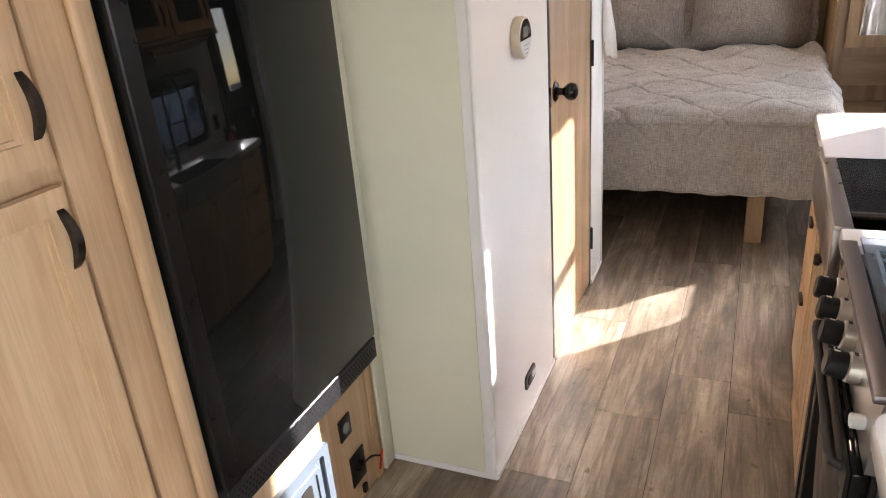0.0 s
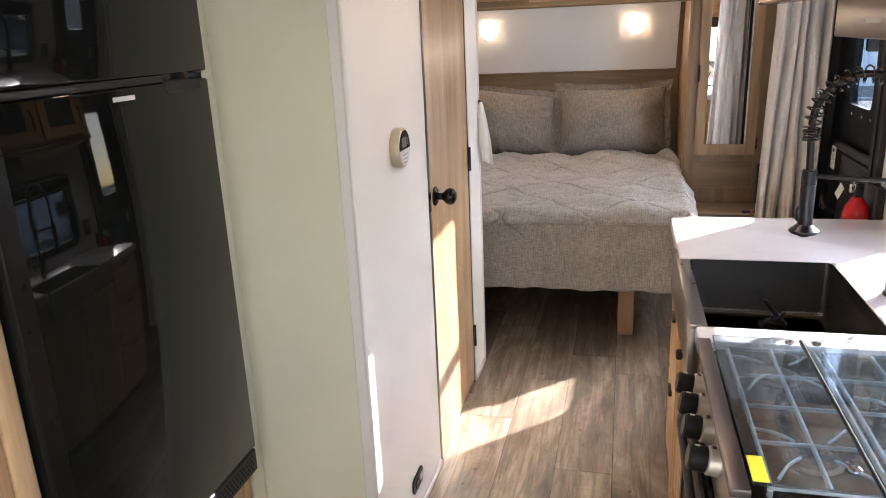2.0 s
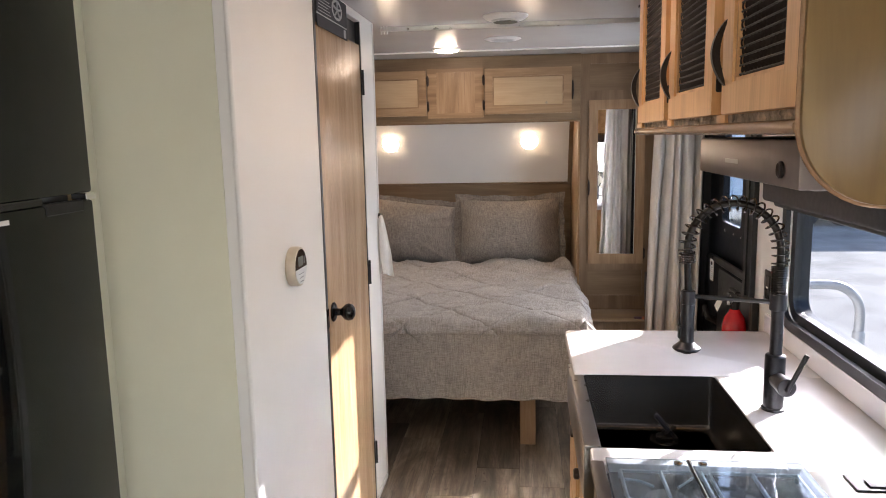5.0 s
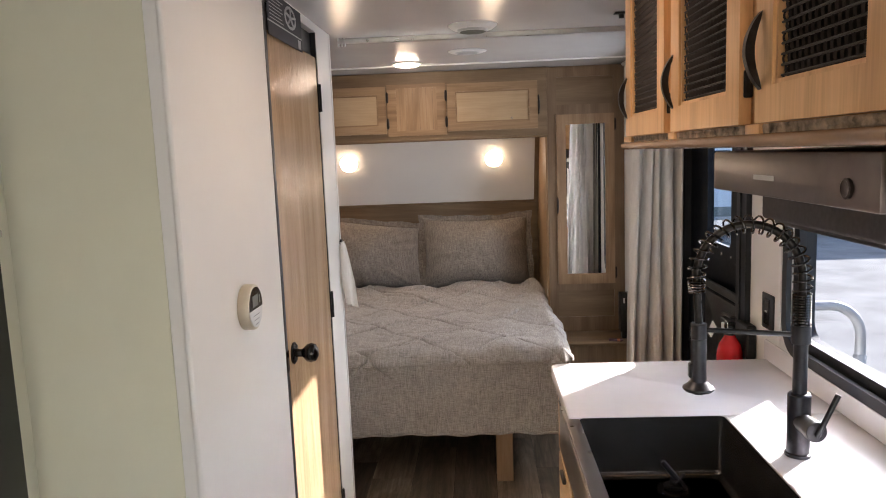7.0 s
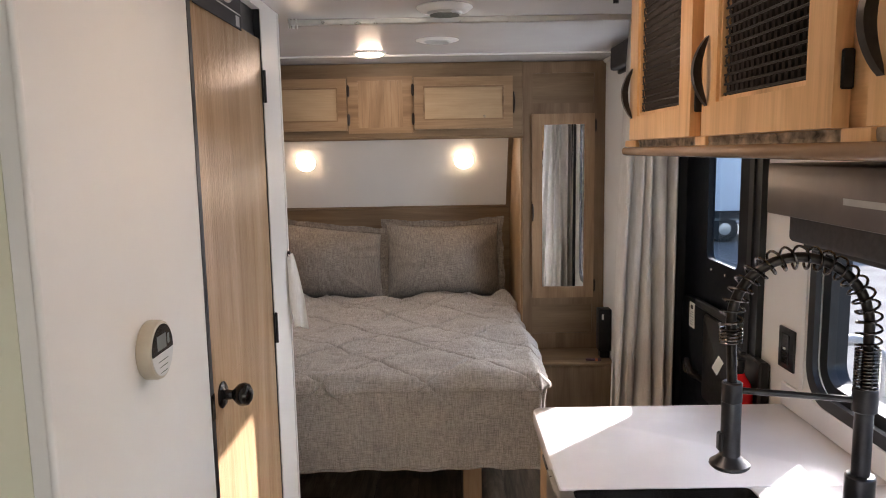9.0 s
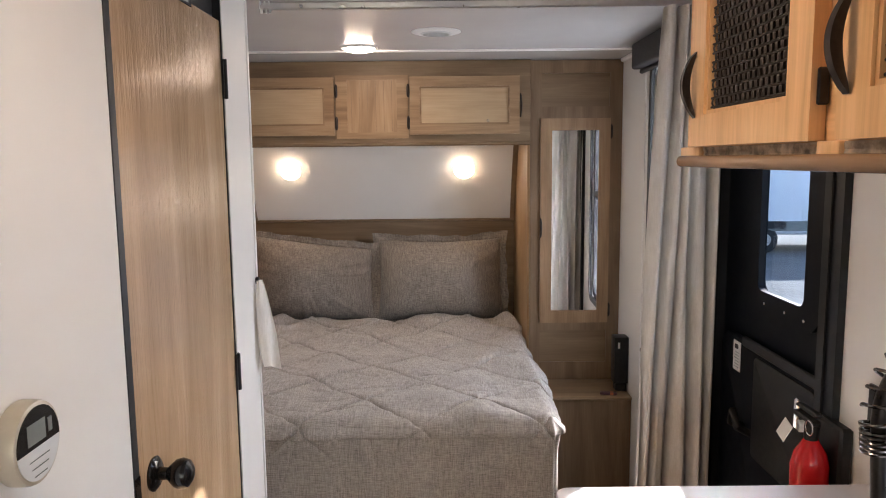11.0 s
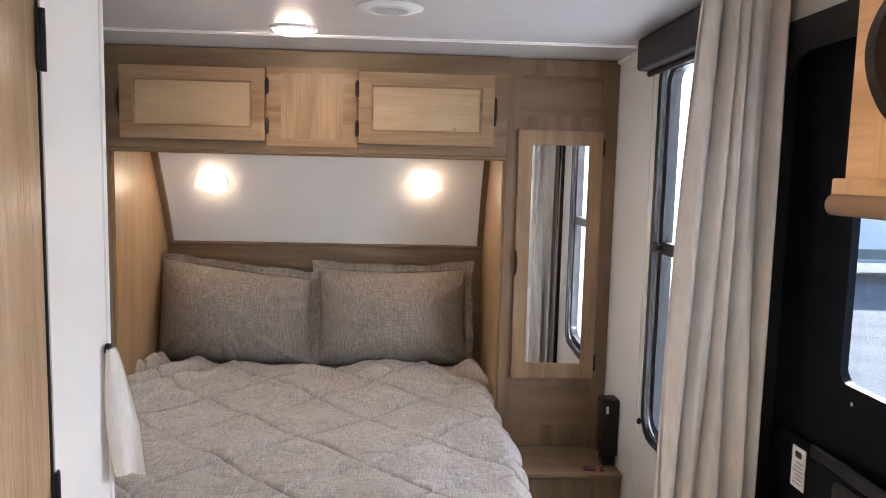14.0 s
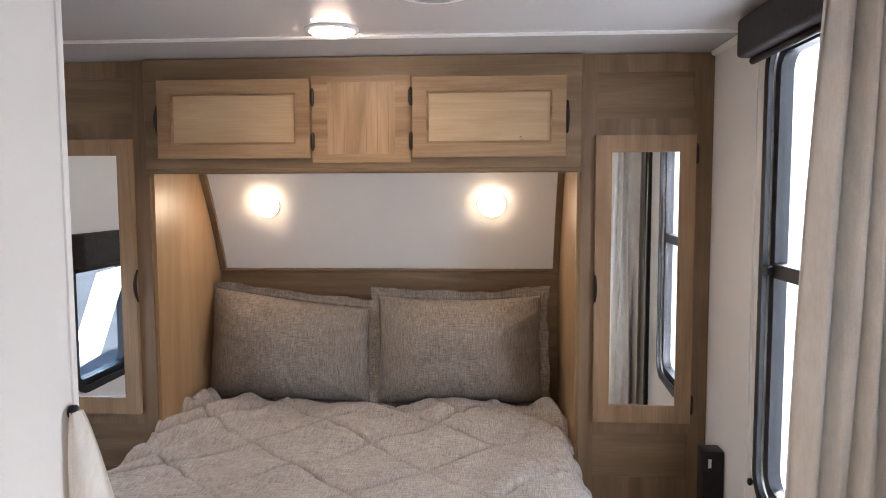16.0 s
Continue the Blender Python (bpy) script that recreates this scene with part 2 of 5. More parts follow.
_specks = ramp(COOKGLASS, noise_tex(COOKGLASS, _v, 330.0, 1.0), [(0.68, (0, 0, 0)), (0.74, (0.8, 0.8, 0.8))])
_where = ramp(COOKGLASS, noise_tex(COOKGLASS, _v, 9.0, 3.0), [(0.42, (0, 0, 0)), (0.62, (1, 1, 1))])
# streaky haze painted in for the bluish sky reflection; the specks are dust
_sky_haze = ramp(COOKGLASS, noise_tex(COOKGLASS, coords(COOKGLASS, (3, 14, 3), False), 1.5, 4.0), [(0.35, (0.02, 0.02, 0.02)), (0.80, (0.07, 0.07, 0.07))])
_dust_and_haze = mix_rgb(COOKGLASS, mix_rgb(COOKGLASS, _specks, _where, 1.0, "MULTIPLY"), _sky_haze, 0.5, "ADD")
_inv = node(COOKGLASS, "ShaderNodeMath")
_inv.operation, _inv.use_clamp = "SUBTRACT", True
_inv.inputs[0].default_value = 1.0
link(COOKGLASS, _dust_and_haze, _inv.inputs[1])
link(COOKGLASS, _inv.outputs[0], _b.inputs["Transmission Weight"])
_b.inputs["IOR"].default_value = 1.42


def floor_material():
    m = mat("weathered_plank_vinyl", 0.36)
    b = m.node_tree.nodes["Principled BSDF"]
    oi = node(m, "ShaderNodeObjectInfo")
    n1 = noise_tex(m, coords(m, (5.5, 1.3, 5.5)), 1.0, 7.0, 0.68, 1.2)
    n2 = noise_tex(m, coords(m, (40, 2.4, 40)), 1.0, 6.0, 0.68, 0.9)
    n3 = noise_tex(m, coords(m, (3, 2.2, 3)), 1.6, 3.0)
    n4 = noise_tex(m, coords(m, (14, 90, 14)), 1.0, 2.0, 0.6)
    base = ramp(m, n1, [(0.30, (0.065, 0.048, 0.036)), (0.48, (0.225, 0.178, 0.128)), (0.68, (0.48, 0.405, 0.31))])
    grain = ramp(m, n2, [(0.38, (0.22, 0.19, 0.165)), (0.55, (1.15, 1.14, 1.12))])
    col = mix_rgb(m, base, grain, 0.62, "MULTIPLY")
    grey = ramp(m, n3, [(0.35, (0.34, 0.31, 0.275)), (0.7, (0.24, 0.195, 0.155))])
    col = mix_rgb(m, col, grey, 0.18)
    saw = ramp(m, n4, [(0.40, (0.72, 0.71, 0.70)), (0.55, (1, 1, 1))])
    col = mix_rgb(m, col, saw, 0.22, "MULTIPLY")
    spots = ramp(m, noise_tex(m, coords(m, (9, 6, 9)), 3.0, 2.0), [(0.70, (1, 1, 1)), (0.78, (0.45, 0.40, 0.36))])
    col = mix_rgb(m, col, spots, 1.0, "MULTIPLY")
    tone = ramp(m, oi.outputs["Random"], [(0.0, (0.56, 0.53, 0.515)), (0.35, (0.86, 0.835, 0.81)), (0.7, (1.0, 0.98, 0.95)), (1.0, (1.25, 1.23, 1.19))])
    link(m, mix_rgb(m, col, tone, 1.0, "MULTIPLY"), b.inputs["Base Color"])
    bump(m, n2, 0.18, 0.001)
    return m


PLANK = floor_material()

# ---------------------------------------------------------------- mesh helpers
ROOT = {}


def thing(name, label, category, at=(0, 0, 0), group="", kind=""):
    ob = new(name)
    ob.empty_display_size = 0.05
    ob.location = at
    ROOT[ob.name] = Vector(at)
    return tagged(ob, label, category, group, kind)


def mesh_of(name, bm, material, smooth=35.0):
    me = bpy.data.meshes.new(name)
    bmesh.ops.recalc_face_normals(bm, faces=bm.faces[:])
    lay = bm.faces.layers.int.get("flat")
    for f in bm.faces:
        f.smooth = bool(smooth) and not (lay and f[lay])
    bm.to_mesh(me)
    bm.free()
    me.materials.append(material)
    if smooth:
        me.set_sharp_from_angle(angle=radians(smooth))
    return me


def part(name, bm, material, parent, label="", smooth=35.0):
    """Links a bmesh made in world places as one mesh under a thing or a part."""
    base = ROOT[parent.name]
    bmesh.ops.translate(bm, verts=bm.verts[:], vec=-base)
    ob = new(name, mesh_of(name, bm, material, smooth))
    ob.parent = parent
    ROOT[ob.name] = base
    return tagged(ob, label)


def solo(name, bm, material, label, category, kind="", group="", smooth=35.0, at=None):
    base = Vector(at) if at else Vector((0, 0, 0))
    bmesh.ops.translate(bm, verts=bm.verts[:], vec=-base)
    ob = new(name, mesh_of(name, bm, material, smooth))
    ob.location = base
    ROOT[ob.name] = base
    return tagged(ob, label, category, group, kind)


def box(x0, x1, y0, y1, z0, z1, bev=0.0025, seg=1):
    bm = bmesh.new()
    bmesh.ops.create_cube(bm, size=1)
    sx, sy, sz = abs(x1 - x0), abs(y1 - y0), abs(z1 - z0)
    bmesh.ops.scale(bm, verts=bm.verts, vec=(sx, sy, sz))
    bmesh.ops.translate(bm, verts=bm.verts, vec=((x0 + x1) / 2, (y0 + y1) / 2, (z0 + z1) / 2))
    bev = min(bev, 0.45 * min(sx, sy, sz))
    if bev > 0:
        bmesh.ops.bevel(bm, geom=bm.edges[:], offset=bev, segments=seg, affect="EDGES", profile=0.5)
    lay = bm.faces.layers.int.new("flat")
    for f in bm.faces:
        f[lay] = 1
    return bm


def join(*bms):
    out = bms[0]
    for b in bms[1:]:
        me = bpy.data.meshes.new("tmp")
        b.to_mesh(me)
        b.free()
        out.from_mesh(me)
        bpy.data.meshes.remove(me)
    return out


def moved(bm, m):
    bmesh.ops.transform(bm, matrix=m, verts=bm.verts[:])
    return bm


def sweep(points, r, seg=12, closed_ends=True):
    """A round tube along points; r is one radius or one for every point."""
    bm = bmesh.new()
    pts = [Vector(p) for p in points]
    radii = r if isinstance(r, (list, tuple)) else [r] * len(pts)
    rings, up = [], None
    for i, p in enumerate(pts):
        d = (pts[min(i + 1, len(pts) - 1)] - pts[max(i - 1, 0)]).normalized()
        if up is None:
            up = d.orthogonal().normalized()
        up = (up - d * up.dot(d)).normalized()
        side = d.cross(up)
        rings.append([bm.verts.new(p + radii[i] * (math.cos(a) * up + math.sin(a) * side))
                      for a in [2 * math.pi * k / seg for k in range(seg)]])
    for a, b in zip(rings, rings[1:]):
        for k in range(seg):
            bm.faces.new((a[k], a[(k + 1) % seg], b[(k + 1) % seg], b[k]))
    if closed_ends:
        bm.faces.new(rings[0][::-1])
        bm.faces.new(rings[-1])
    return bm


def cyl(p0, p1, r, seg=24, lip=0.0):
    p0, p1 = Vector(p0), Vector(p1)
    d = (p1 - p0).normalized()
    if lip:
        return sweep([p0, p0 + d * lip * 0.01, p0 + d * lip, p1 - d * lip, p1 - d * lip * 0.01, p1],
                     [r - lip, r - lip * 0.6, r, r, r - lip * 0.6, r - lip], seg)
    return sweep([p0, p1], r, seg)


def lathe(origin, axis, profile, seg=32):
    """A turned shape: profile of (distance along the axis, radius)."""
    o, d = Vector(origin), Vector(axis).normalized()
    pts = [o + d * (h + 1e-5 * i) for i, (h, _) in enumerate(profile)]
    up = d.orthogonal().normalized()
    side = d.cross(up)
    bm = bmesh.new()
    rings = [[bm.verts.new(p + r * (math.cos(a) * up + math.sin(a) * side)) for a in
              [2 * math.pi * k / seg for k in range(seg)]] for p, (_, r) in zip(pts, profile)]
    for a, b in zip(rings, rings[1:]):
        for k in range(seg):
            bm.faces.new((a[k], a[(k + 1) % seg], b[(k + 1) % seg], b[k]))
    bm.faces.new(rings[0][::-1])
    bm.faces.new(rings[-1])
    return bm


def rounded(u0, u1, v0, v1, r, n=6):
    pts = []
    for cu, cv, a0 in ((u1 - r, v1 - r, 0), (u0 + r, v1 - r, 90), (u0 + r, v0 + r, 180), (u1 - r, v0 + r, 270)):
        for k in range(n + 1):
            a = radians(a0 + 90 * k / n)
            pts.append((cu + r * math.cos(a), cv + r * math.sin(a)))
    return pts


def place(axis, u, v, w):
    return {"x": (w, u, v), "y": (u, w, v), "z": (u, v, w)}[axis]


def plate(outline, axis, w0, w1, bev=0.0):
    """A flat shape with the given outline, thick from w0 to w1 along the axis."""
    bm = bmesh.new()
    lo = [bm.verts.new(place(axis, u, v, w0)) for u, v in outline]
    hi = [bm.verts.new(place(axis, u, v, w1)) for u, v in outline]
    n = len(outline)
    top, bot = bm.faces.new(hi), bm.faces.new(lo[::-1])
    for k in range(n):
        bm.faces.new((lo[k], lo[(k + 1) % n], hi[(k + 1) % n], hi[k]))
    if bev:
        bmesh.ops.recalc_face_normals(bm, faces=bm.faces[:])
        es = [e for f in (top, bot) for e in f.edges]
        bmesh.ops.bevel(bm, geom=es, offset=bev, segments=2, affect="EDGES", profile=0.5)
        lay = bm.faces.layers.int.new("flat")
        for f in bm.faces:
            f[lay] = 1
    return bm


def ring(outer, inner, axis, w0, w1):
    """A frame between two outlines of as many points."""
    bm = bmesh.new()
    n = len(outer)
    v = [[bm.verts.new(place(axis, a, b, w)) for a, b in o] for o in (outer, inner) for w in (w0, w1)]
    o0, o1, i0, i1 = v
    for k in range(n):
        j = (k + 1) % n
        bm.faces.new((o0[k], o0[j], o1[j], o1[k]))
        bm.faces.new((i0[j], i0[k], i1[k], i1[j]))
        bm.faces.new((o1[k], o1[j], i1[j], i1[k]))
        bm.faces.new((o0[j], o0[k], i0[k], i0[j]))
    return bm


def holed(axis, w0, w1, u0, u1, v0, v1, holes):
    """A slab with rectangular openings right through it."""
    us = sorted({u0, u1, *[a for h in holes for a in h[:2]]})
    vs = sorted({v0, v1, *[a for h in holes for a in h[2:]]})
    bm = bmesh.new()

    def solid(i, j):
        if not (0 <= i < len(us) - 1 and 0 <= j < len(vs) - 1):
            return False
        cu, cv = (us[i] + us[i + 1]) / 2, (vs[j] + vs[j + 1]) / 2
        return not any(a < cu < b and c < cv < d for a, b, c, d in holes)

    def quad(pts):
        bm.faces.new([bm.verts.new(place(axis, *p)) for p in pts])

    for i in range(len(us) - 1):
        for j in range(len(vs) - 1):
            if not solid(i, j):
                continue
            a, b, c, d = us[i], us[i + 1], vs[j], vs[j + 1]
            quad([(a, c, w0), (b, c, w0), (b, d, w0), (a, d, w0)])
            quad([(a, c, w1), (a, d, w1), (b, d, w1), (b, c, w1)])
            for di, dj, e in ((-1, 0, ((a, c), (a, d))), (1, 0, ((b, c), (b, d))), (0, -1, ((a, c), (b, c))), (0, 1, ((a, d), (b, d)))):
                if not solid(i + di, j + dj):
                    (p, q), (r, s) = e
                    quad([(p, q, w0), (r, s, w0), (r, s, w1), (p, q, w1)])
    bmesh.ops.remove_doubles(bm, verts=bm.verts[:], dist=1e-5)
    return bm

# ---------------------------------------------------------------- the shell of the trailer
XL, XR, YB, YF, ZC = -1.46, 1.045, -2.2, 5.26, 2.075
XB = -0.412            # face of the bathroom wall towards the aisle
KWIN = (1.02, 2.215, 1.0, 1.46)    # kitchen window: y0, y1, z0, z1
EDOOR = (2.535, 3.24, 0.0, 1.93)   # entry door
BWIN = (3.57, 4.035, 0.72, 2.0)    # bedside window
DWIN = (-1.7, -0.3, 1.0, 1.7)      # dinette window
LWIN = (3.76, 4.25, 0.76, 1.33)    # window on the far side of the bed

solo("subfloor", box(XL - 0.06, XR + 0.06, YB - 0.05, YF + 0.05, -0.06, -0.004, 0), DARKVOID, "plain subfloor under the planks", "floor", "structure")
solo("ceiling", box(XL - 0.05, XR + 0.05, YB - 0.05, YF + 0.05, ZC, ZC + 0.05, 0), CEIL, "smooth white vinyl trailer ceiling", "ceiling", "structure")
solo("wall_east", holed("x", XR, XR + 0.05, YB, YF, 0, ZC, [KWIN, EDOOR, BWIN, DWIN]), WHITE,
     "off-white wallboard side wall with windows and door", "wall", "structure", smooth=0)
solo("wall_west", holed("x", XL - 0.05, XL, YB, YF, 0, ZC, [LWIN]), WHITE, "off-white wallboard side wall", "wall", "structure", smooth=0)
solo("wall_south", holed("y", YB - 0.05, YB, XL, XR, 0, ZC, [(-0.95, 0.55, 0.95, 1.75)]), WHITE, "off-white rear wall with an added wide window, out of view", "wall", "structure", smooth=0)
solo("wall_north", box(XL, XR, YF - 0.02, YF + 0.05, 0, ZC, 0), WHITE, "off-white front cap wall behind the bed", "wall", "structure")
# bathroom walls
DOOR = (2.195, 2.83)
solo("wall_bath_aisle", holed("x", XB - 0.035, XB, 1.498, 3.066, 0, ZC, [(DOOR[0] - 0.03, DOOR[1] + 0.006, 0.0, ZC - 0.03)]), WHITE,
     "white bathroom partition wall facing the aisle", "wall", "structure", smooth=0)
solo("wall_bath_end", box(-0.80, XB - 0.036, 1.498, 1.532, 0, ZC, 0), YELLOWLIT, "white end panel of the bathroom block with a yellow light tint", "wall", "structure")
solo("wall_bath_back", box(XL, XB - 0.036, 3.031, 3.066, 0, ZC, 0), WHITE, "white bathroom back wall", "wall", "structure")
solo("wall_bath_side", box(XL, -0.805, 1.498, 1.532, 0, ZC, 0), WHITE, "white bathroom side wall", "wall", "structure")
# corner and base trims
solo("trim", sweep([(XB - 0.004, 1.5005, 0), (XB - 0.004, 1.5005, ZC)], 0.0065, 12), WHITE, "white rounded corner moulding", "trim", "structure")
solo("trim", box(XB - 0.038, XB + 0.004, 3.060, 3.076, 0, ZC, 0.003, 2), TRIM, "white moulding on the wall end", "trim", "structure")
solo("trim", box(-0.766, -0.752, 1.44, 1.4975, 0, ZC, 0.003, 2), YELLOWLIT, "white vertical moulding beside the fridge with a yellow light tint", "trim", "structure")
solo("baseboard", box(XB, XB + 0.006, 1.498, DOOR[0] - 0.03, 0, 0.022, 0.002), TRIM, "thin white base strip", "baseboard", "structure")
solo("baseboard", box(XB, XB + 0.006, DOOR[1] + 0.012, 3.06, 0, 0.022, 0.002), TRIM, "thin white base strip", "baseboard", "structure")
solo("baseboard", box(-0.752, XB, 1.492, 1.4978, 0, 0.022, 0.002), TRIM, "thin white base strip", "baseboard", "structure")
solo("trim", box(XL, XR, 4.185, 4.215, ZC - 0.006, ZC + 0.001, 0.003, 2), TRIM, "white batten across the ceiling", "trim", "structure")
for y in (4.13, 2.262):
    solo("trim", box(XR - 0.004, XR + 0.001, y, y + 0.018, 0.9 if y < 3 else 0, ZC - 0.02 if y > 3 else 1.5, 0.0015), TRIM, "narrow white wall batten", "trim", "structure")
solo("trim", sweep([(XR - 0.008, 3.3, ZC - 0.006), (XR - 0.008, 4.53, ZC - 0.006)], 0.012, 8), TRIM, "white cove strip along the ceiling", "trim", "structure")

# ---------------------------------------------------------------- windows


def framed_window(name, axis, hole, inside, outward, label, mullion=None, depth=0.06, pad=0.035, bar=0.035, r=0.07, glass=None):
    """A rounded black trailer window set in an opening, with its panes."""
    u0, u1, v0, v1 = hole
    t = thing(name, label, "window", place(axis, (u0 + u1) / 2, v0, inside), kind="structure")
    outer = rounded(u0 - pad * 0.5, u1 + pad * 0.5, v0 - pad * 0.5, v1 + pad * 0.5, r + 0.02)
    inner = rounded(u0 + 0.012, u1 - 0.012, v0 + 0.012, v1 - 0.012, r)
    part("window_frame", ring(outer, inner, axis, inside - 0.012 * outward, inside + 0.002 * outward), BLACKFRAME, t)
    o2 = rounded(u0 + 0.001, u1 - 0.001, v0 + 0.001, v1 - 0.001, r + 0.01)
    i2 = rounded(u0 + bar, u1 - bar, v0 + bar, v1 - bar, max(0.01, r - 0.02))
    part("window_frame", ring(o2, i2, axis, inside + 0.012 * outward, inside + depth * outward), BLACKFRAME, t)
    w = inside + 0.030 * outward
    edges = [v0 + bar] + ([mullion] if mullion else []) + [v1 - bar]
    for a, b in zip(edges, edges[1:]):
        p = part("pane", plate(rounded(u0 + bar - 0.004, u1 - bar + 0.004, a, b, 0.01, 2), axis, w, w + 0.003 * outward), glass or GLASS, t, smooth=0)
        p.visible_shadow = False
    if mullion:
        part("mullion", plate(rounded(u0 + bar - 0.002, u1 - bar + 0.002, mullion - 0.02, mullion + 0.02, 0.003, 2), axis, inside + 0.006 * outward, inside + 0.045 * outward), BLACKFRAME, t)
        part("latch", box(*( [inside - 0.012, inside + 0.005] if axis == "x" else [0, 0.02]), u1 - 0.05, u1 - 0.01, mullion - 0.012, mullion + 0.014, 0.004), BLACKPLASTIC, t)
    return t


framed_window("window_1", "x", KWIN, XR, 1, "black-framed kitchen window with rounded corners above the counter", glass=MILDTINT)
framed_window("window_2", "x", BWIN, XR, 1, "tall black-framed bedside window with a sliding lower pane", mullion=1.375)
framed_window("window_3", "x", DWIN, XR, 1, "black-framed dinette window")
framed_window("window_4", "x", LWIN, XL, -1, "small black-framed window beside the bed", glass=TINTGLASS)
# unseen window, added to go with the rear fill lamp
framed_window("window_5", "y", (-0.95, 0.55, 0.95, 1.75), YB, -1, "wide black-framed rear window, added out of view")


def valance(name, x0, x1, y0, y1, z0, z1, label):
    t = thing(name, label, "valance", ((x0 + x1) / 2, (y0 + y1) / 2, z0))
    part("cover", box(x0, x1, y0, y1, z0, z1, 0.012, 3), VALANCE, t)
    part("rod", cyl(((x0 + x1) / 2, y0 + 0.01, z0 - 0.008), ((x0 + x1) / 2, y1 - 0.01, z0 - 0.008), 0.01, 12), BLACKPLASTIC, t)
    return t


rs = valance("roller_shade", 0.955, XR - 0.002, 3.50, 4.06, 1.965, 2.072, "charcoal roller shade box above the bedside window")
part("pull_cord", sweep([(1.026, 4.09, 1.985), (1.025, 4.07, 1.4), (1.027, 4.05, 0.76)], 0.0016, 6), TRIM, rs, "thin white shade cord")
part("cord_bead", lathe((1.027, 4.05, 0.76), (0, 0, -1), [(0, 0.003), (0.006, 0.008), (0.016, 0.008), (0.022, 0.004)], 12), BRONZE, rs, "small dark cord bead")
valance("roller_shade", 0.955, XR - 0.002, 0.93, 2.195, 1.375, 1.448, "charcoal roller shade box above the kitchen window")
valance("roller_shade", XL + 0.002, XL + 0.09, 3.70, 4.30, 1.285, 1.425, "charcoal roller shade box over the far window")

# ---------------------------------------------------------------- entry door
ed = thing("door_1", "closed black entry door with a tinted window", "door", (XR, 2.89, 0), kind="structure")
y0, y1, _, z1 = EDOOR
fr = ring([(y0 - 0.03, 0), (y1 + 0.03, 0), (y1 + 0.03, z1 + 0.03), (y0 - 0.03, z1 + 0.03)],
          [(y0 + 0.03, 0.03), (y1 - 0.03, 0.03), (y1 - 0.03, z1 - 0.03), (y0 + 0.03, z1 - 0.03)], "x", XR - 0.018, XR + 0.012)
part("door_frame", fr, BLACKFRAME, ed)
slab_out = rounded(y0 + 0.01, y1 - 0.01, 0.012, z1 - 0.012, 0.07)
slab_in = rounded(2.655, 2.975, 1.215, 1.83, 0.035)
part("leaf", ring(slab_out, slab_in, "x", XR + 0.012, XR + 0.032), DOORBLACK, ed)
part("window_surround", ring(rounded(2.605, 2.99, 1.165, 1.875, 0.06), rounded(2.685, 2.945, 1.222, 1.825, 0.025), "x", XR - 0.004, XR + 0.012), DOORBLACK, ed)
p = part("pane", plate(rounded(2.655, 2.975, 1.215, 1.83, 0.03), "x", XR + 0.015, XR + 0.019), TINTGLASS, ed, smooth=0)
p.visible_shadow = False
# screen door with its rounded frame, kick panel and rail
part("screen_frame", ring(rounded(2.545, 3.232, 0.03, 1.915, 0.13, 10), rounded(2.575, 3.202, 0.06, 1.885, 0.105, 10), "x", XR - 0.024, XR - 0.0185), BLACKPLASTIC, ed)
part("kick_panel", plate(rounded(2.60, 3.17, 0.08, 1.06, 0.05), "x", XR - 0.008, XR + 0.011, 0.004), DOORBLACK, ed)
part("rail", box(XR - 0.020, XR - 0.006, 2.57, 3.0, 1.045, 1.075, 0.004), BLACKFRAME, ed)
part("slider_panel", plate(rounded(2.58, 2.92, 0.74, 1.035, 0.02), "x", XR - 0.018, XR - 0.009, 0.003), BLACKPLASTIC, ed)
part("latch_plate", box(XR - 0.03, XR - 0.018, 2.635, 2.657, 0.925, 1.003, 0.004), CHROME, ed, "small chrome latch plate")
part("grab_handle", sweep([(XR - 0.01, 2.99, 0.80), (XR - 0.05, 2.985, 0.82), (XR - 0.055, 2.96, 0.86), (XR - 0.05, 2.935, 0.82), (XR - 0.01, 2.93, 0.80)], 0.012, 10), BLACKPLASTIC, ed)
for y, z in ((2.9, 1.19), (2.78, 1.19), (2.68, 1.19), (2.68, 1.85), (2.9, 1.85)):
    part("screw", lathe((XR - 0.003, y, z), (-1, 0, 0), [(0, 0.005), (0.002, 0.004)], 10), CHROME, ed)
tg = part("label", box(XR - 0.0125, XR - 0.0095, 3.025, 3.075, 0.955, 1.045, 0.0005), PAPER, ed, "white paper label with small print")
for k in range(6):
    part("print_line", box(XR - 0.0132, XR - 0.0126, 3.032, 3.066 - 0.004 * (k % 3), 0.965 + 0.009 * k, 0.968 + 0.009 * k, 0), GREYINK, tg)
part("print_mark", plate(rounded(3.038, 3.062, 1.022, 1.036, 0.005, 3), "x", XR - 0.0132, XR - 0.0126), INK, tg)

# fire extinguisher on the wall between counter and door
fe = thing("fire_extinguisher", "small red fire extinguisher in a black wall bracket", "fire extinguisher", (0.975, 2.490, 0.633))
part("cylinder", lathe((0.975, 2.490, 0.633), (0, 0, 1), [(0, 0.030), (0.01, 0.040), (0.27, 0.041), (0.30, 0.034), (0.322, 0.020), (0.33, 0.016)], 28), RED, fe)
part("bracket", box(1.012, 1.043, 2.438, 2.543, 0.613, 1.003, 0.006), BLACKPLASTIC, fe)
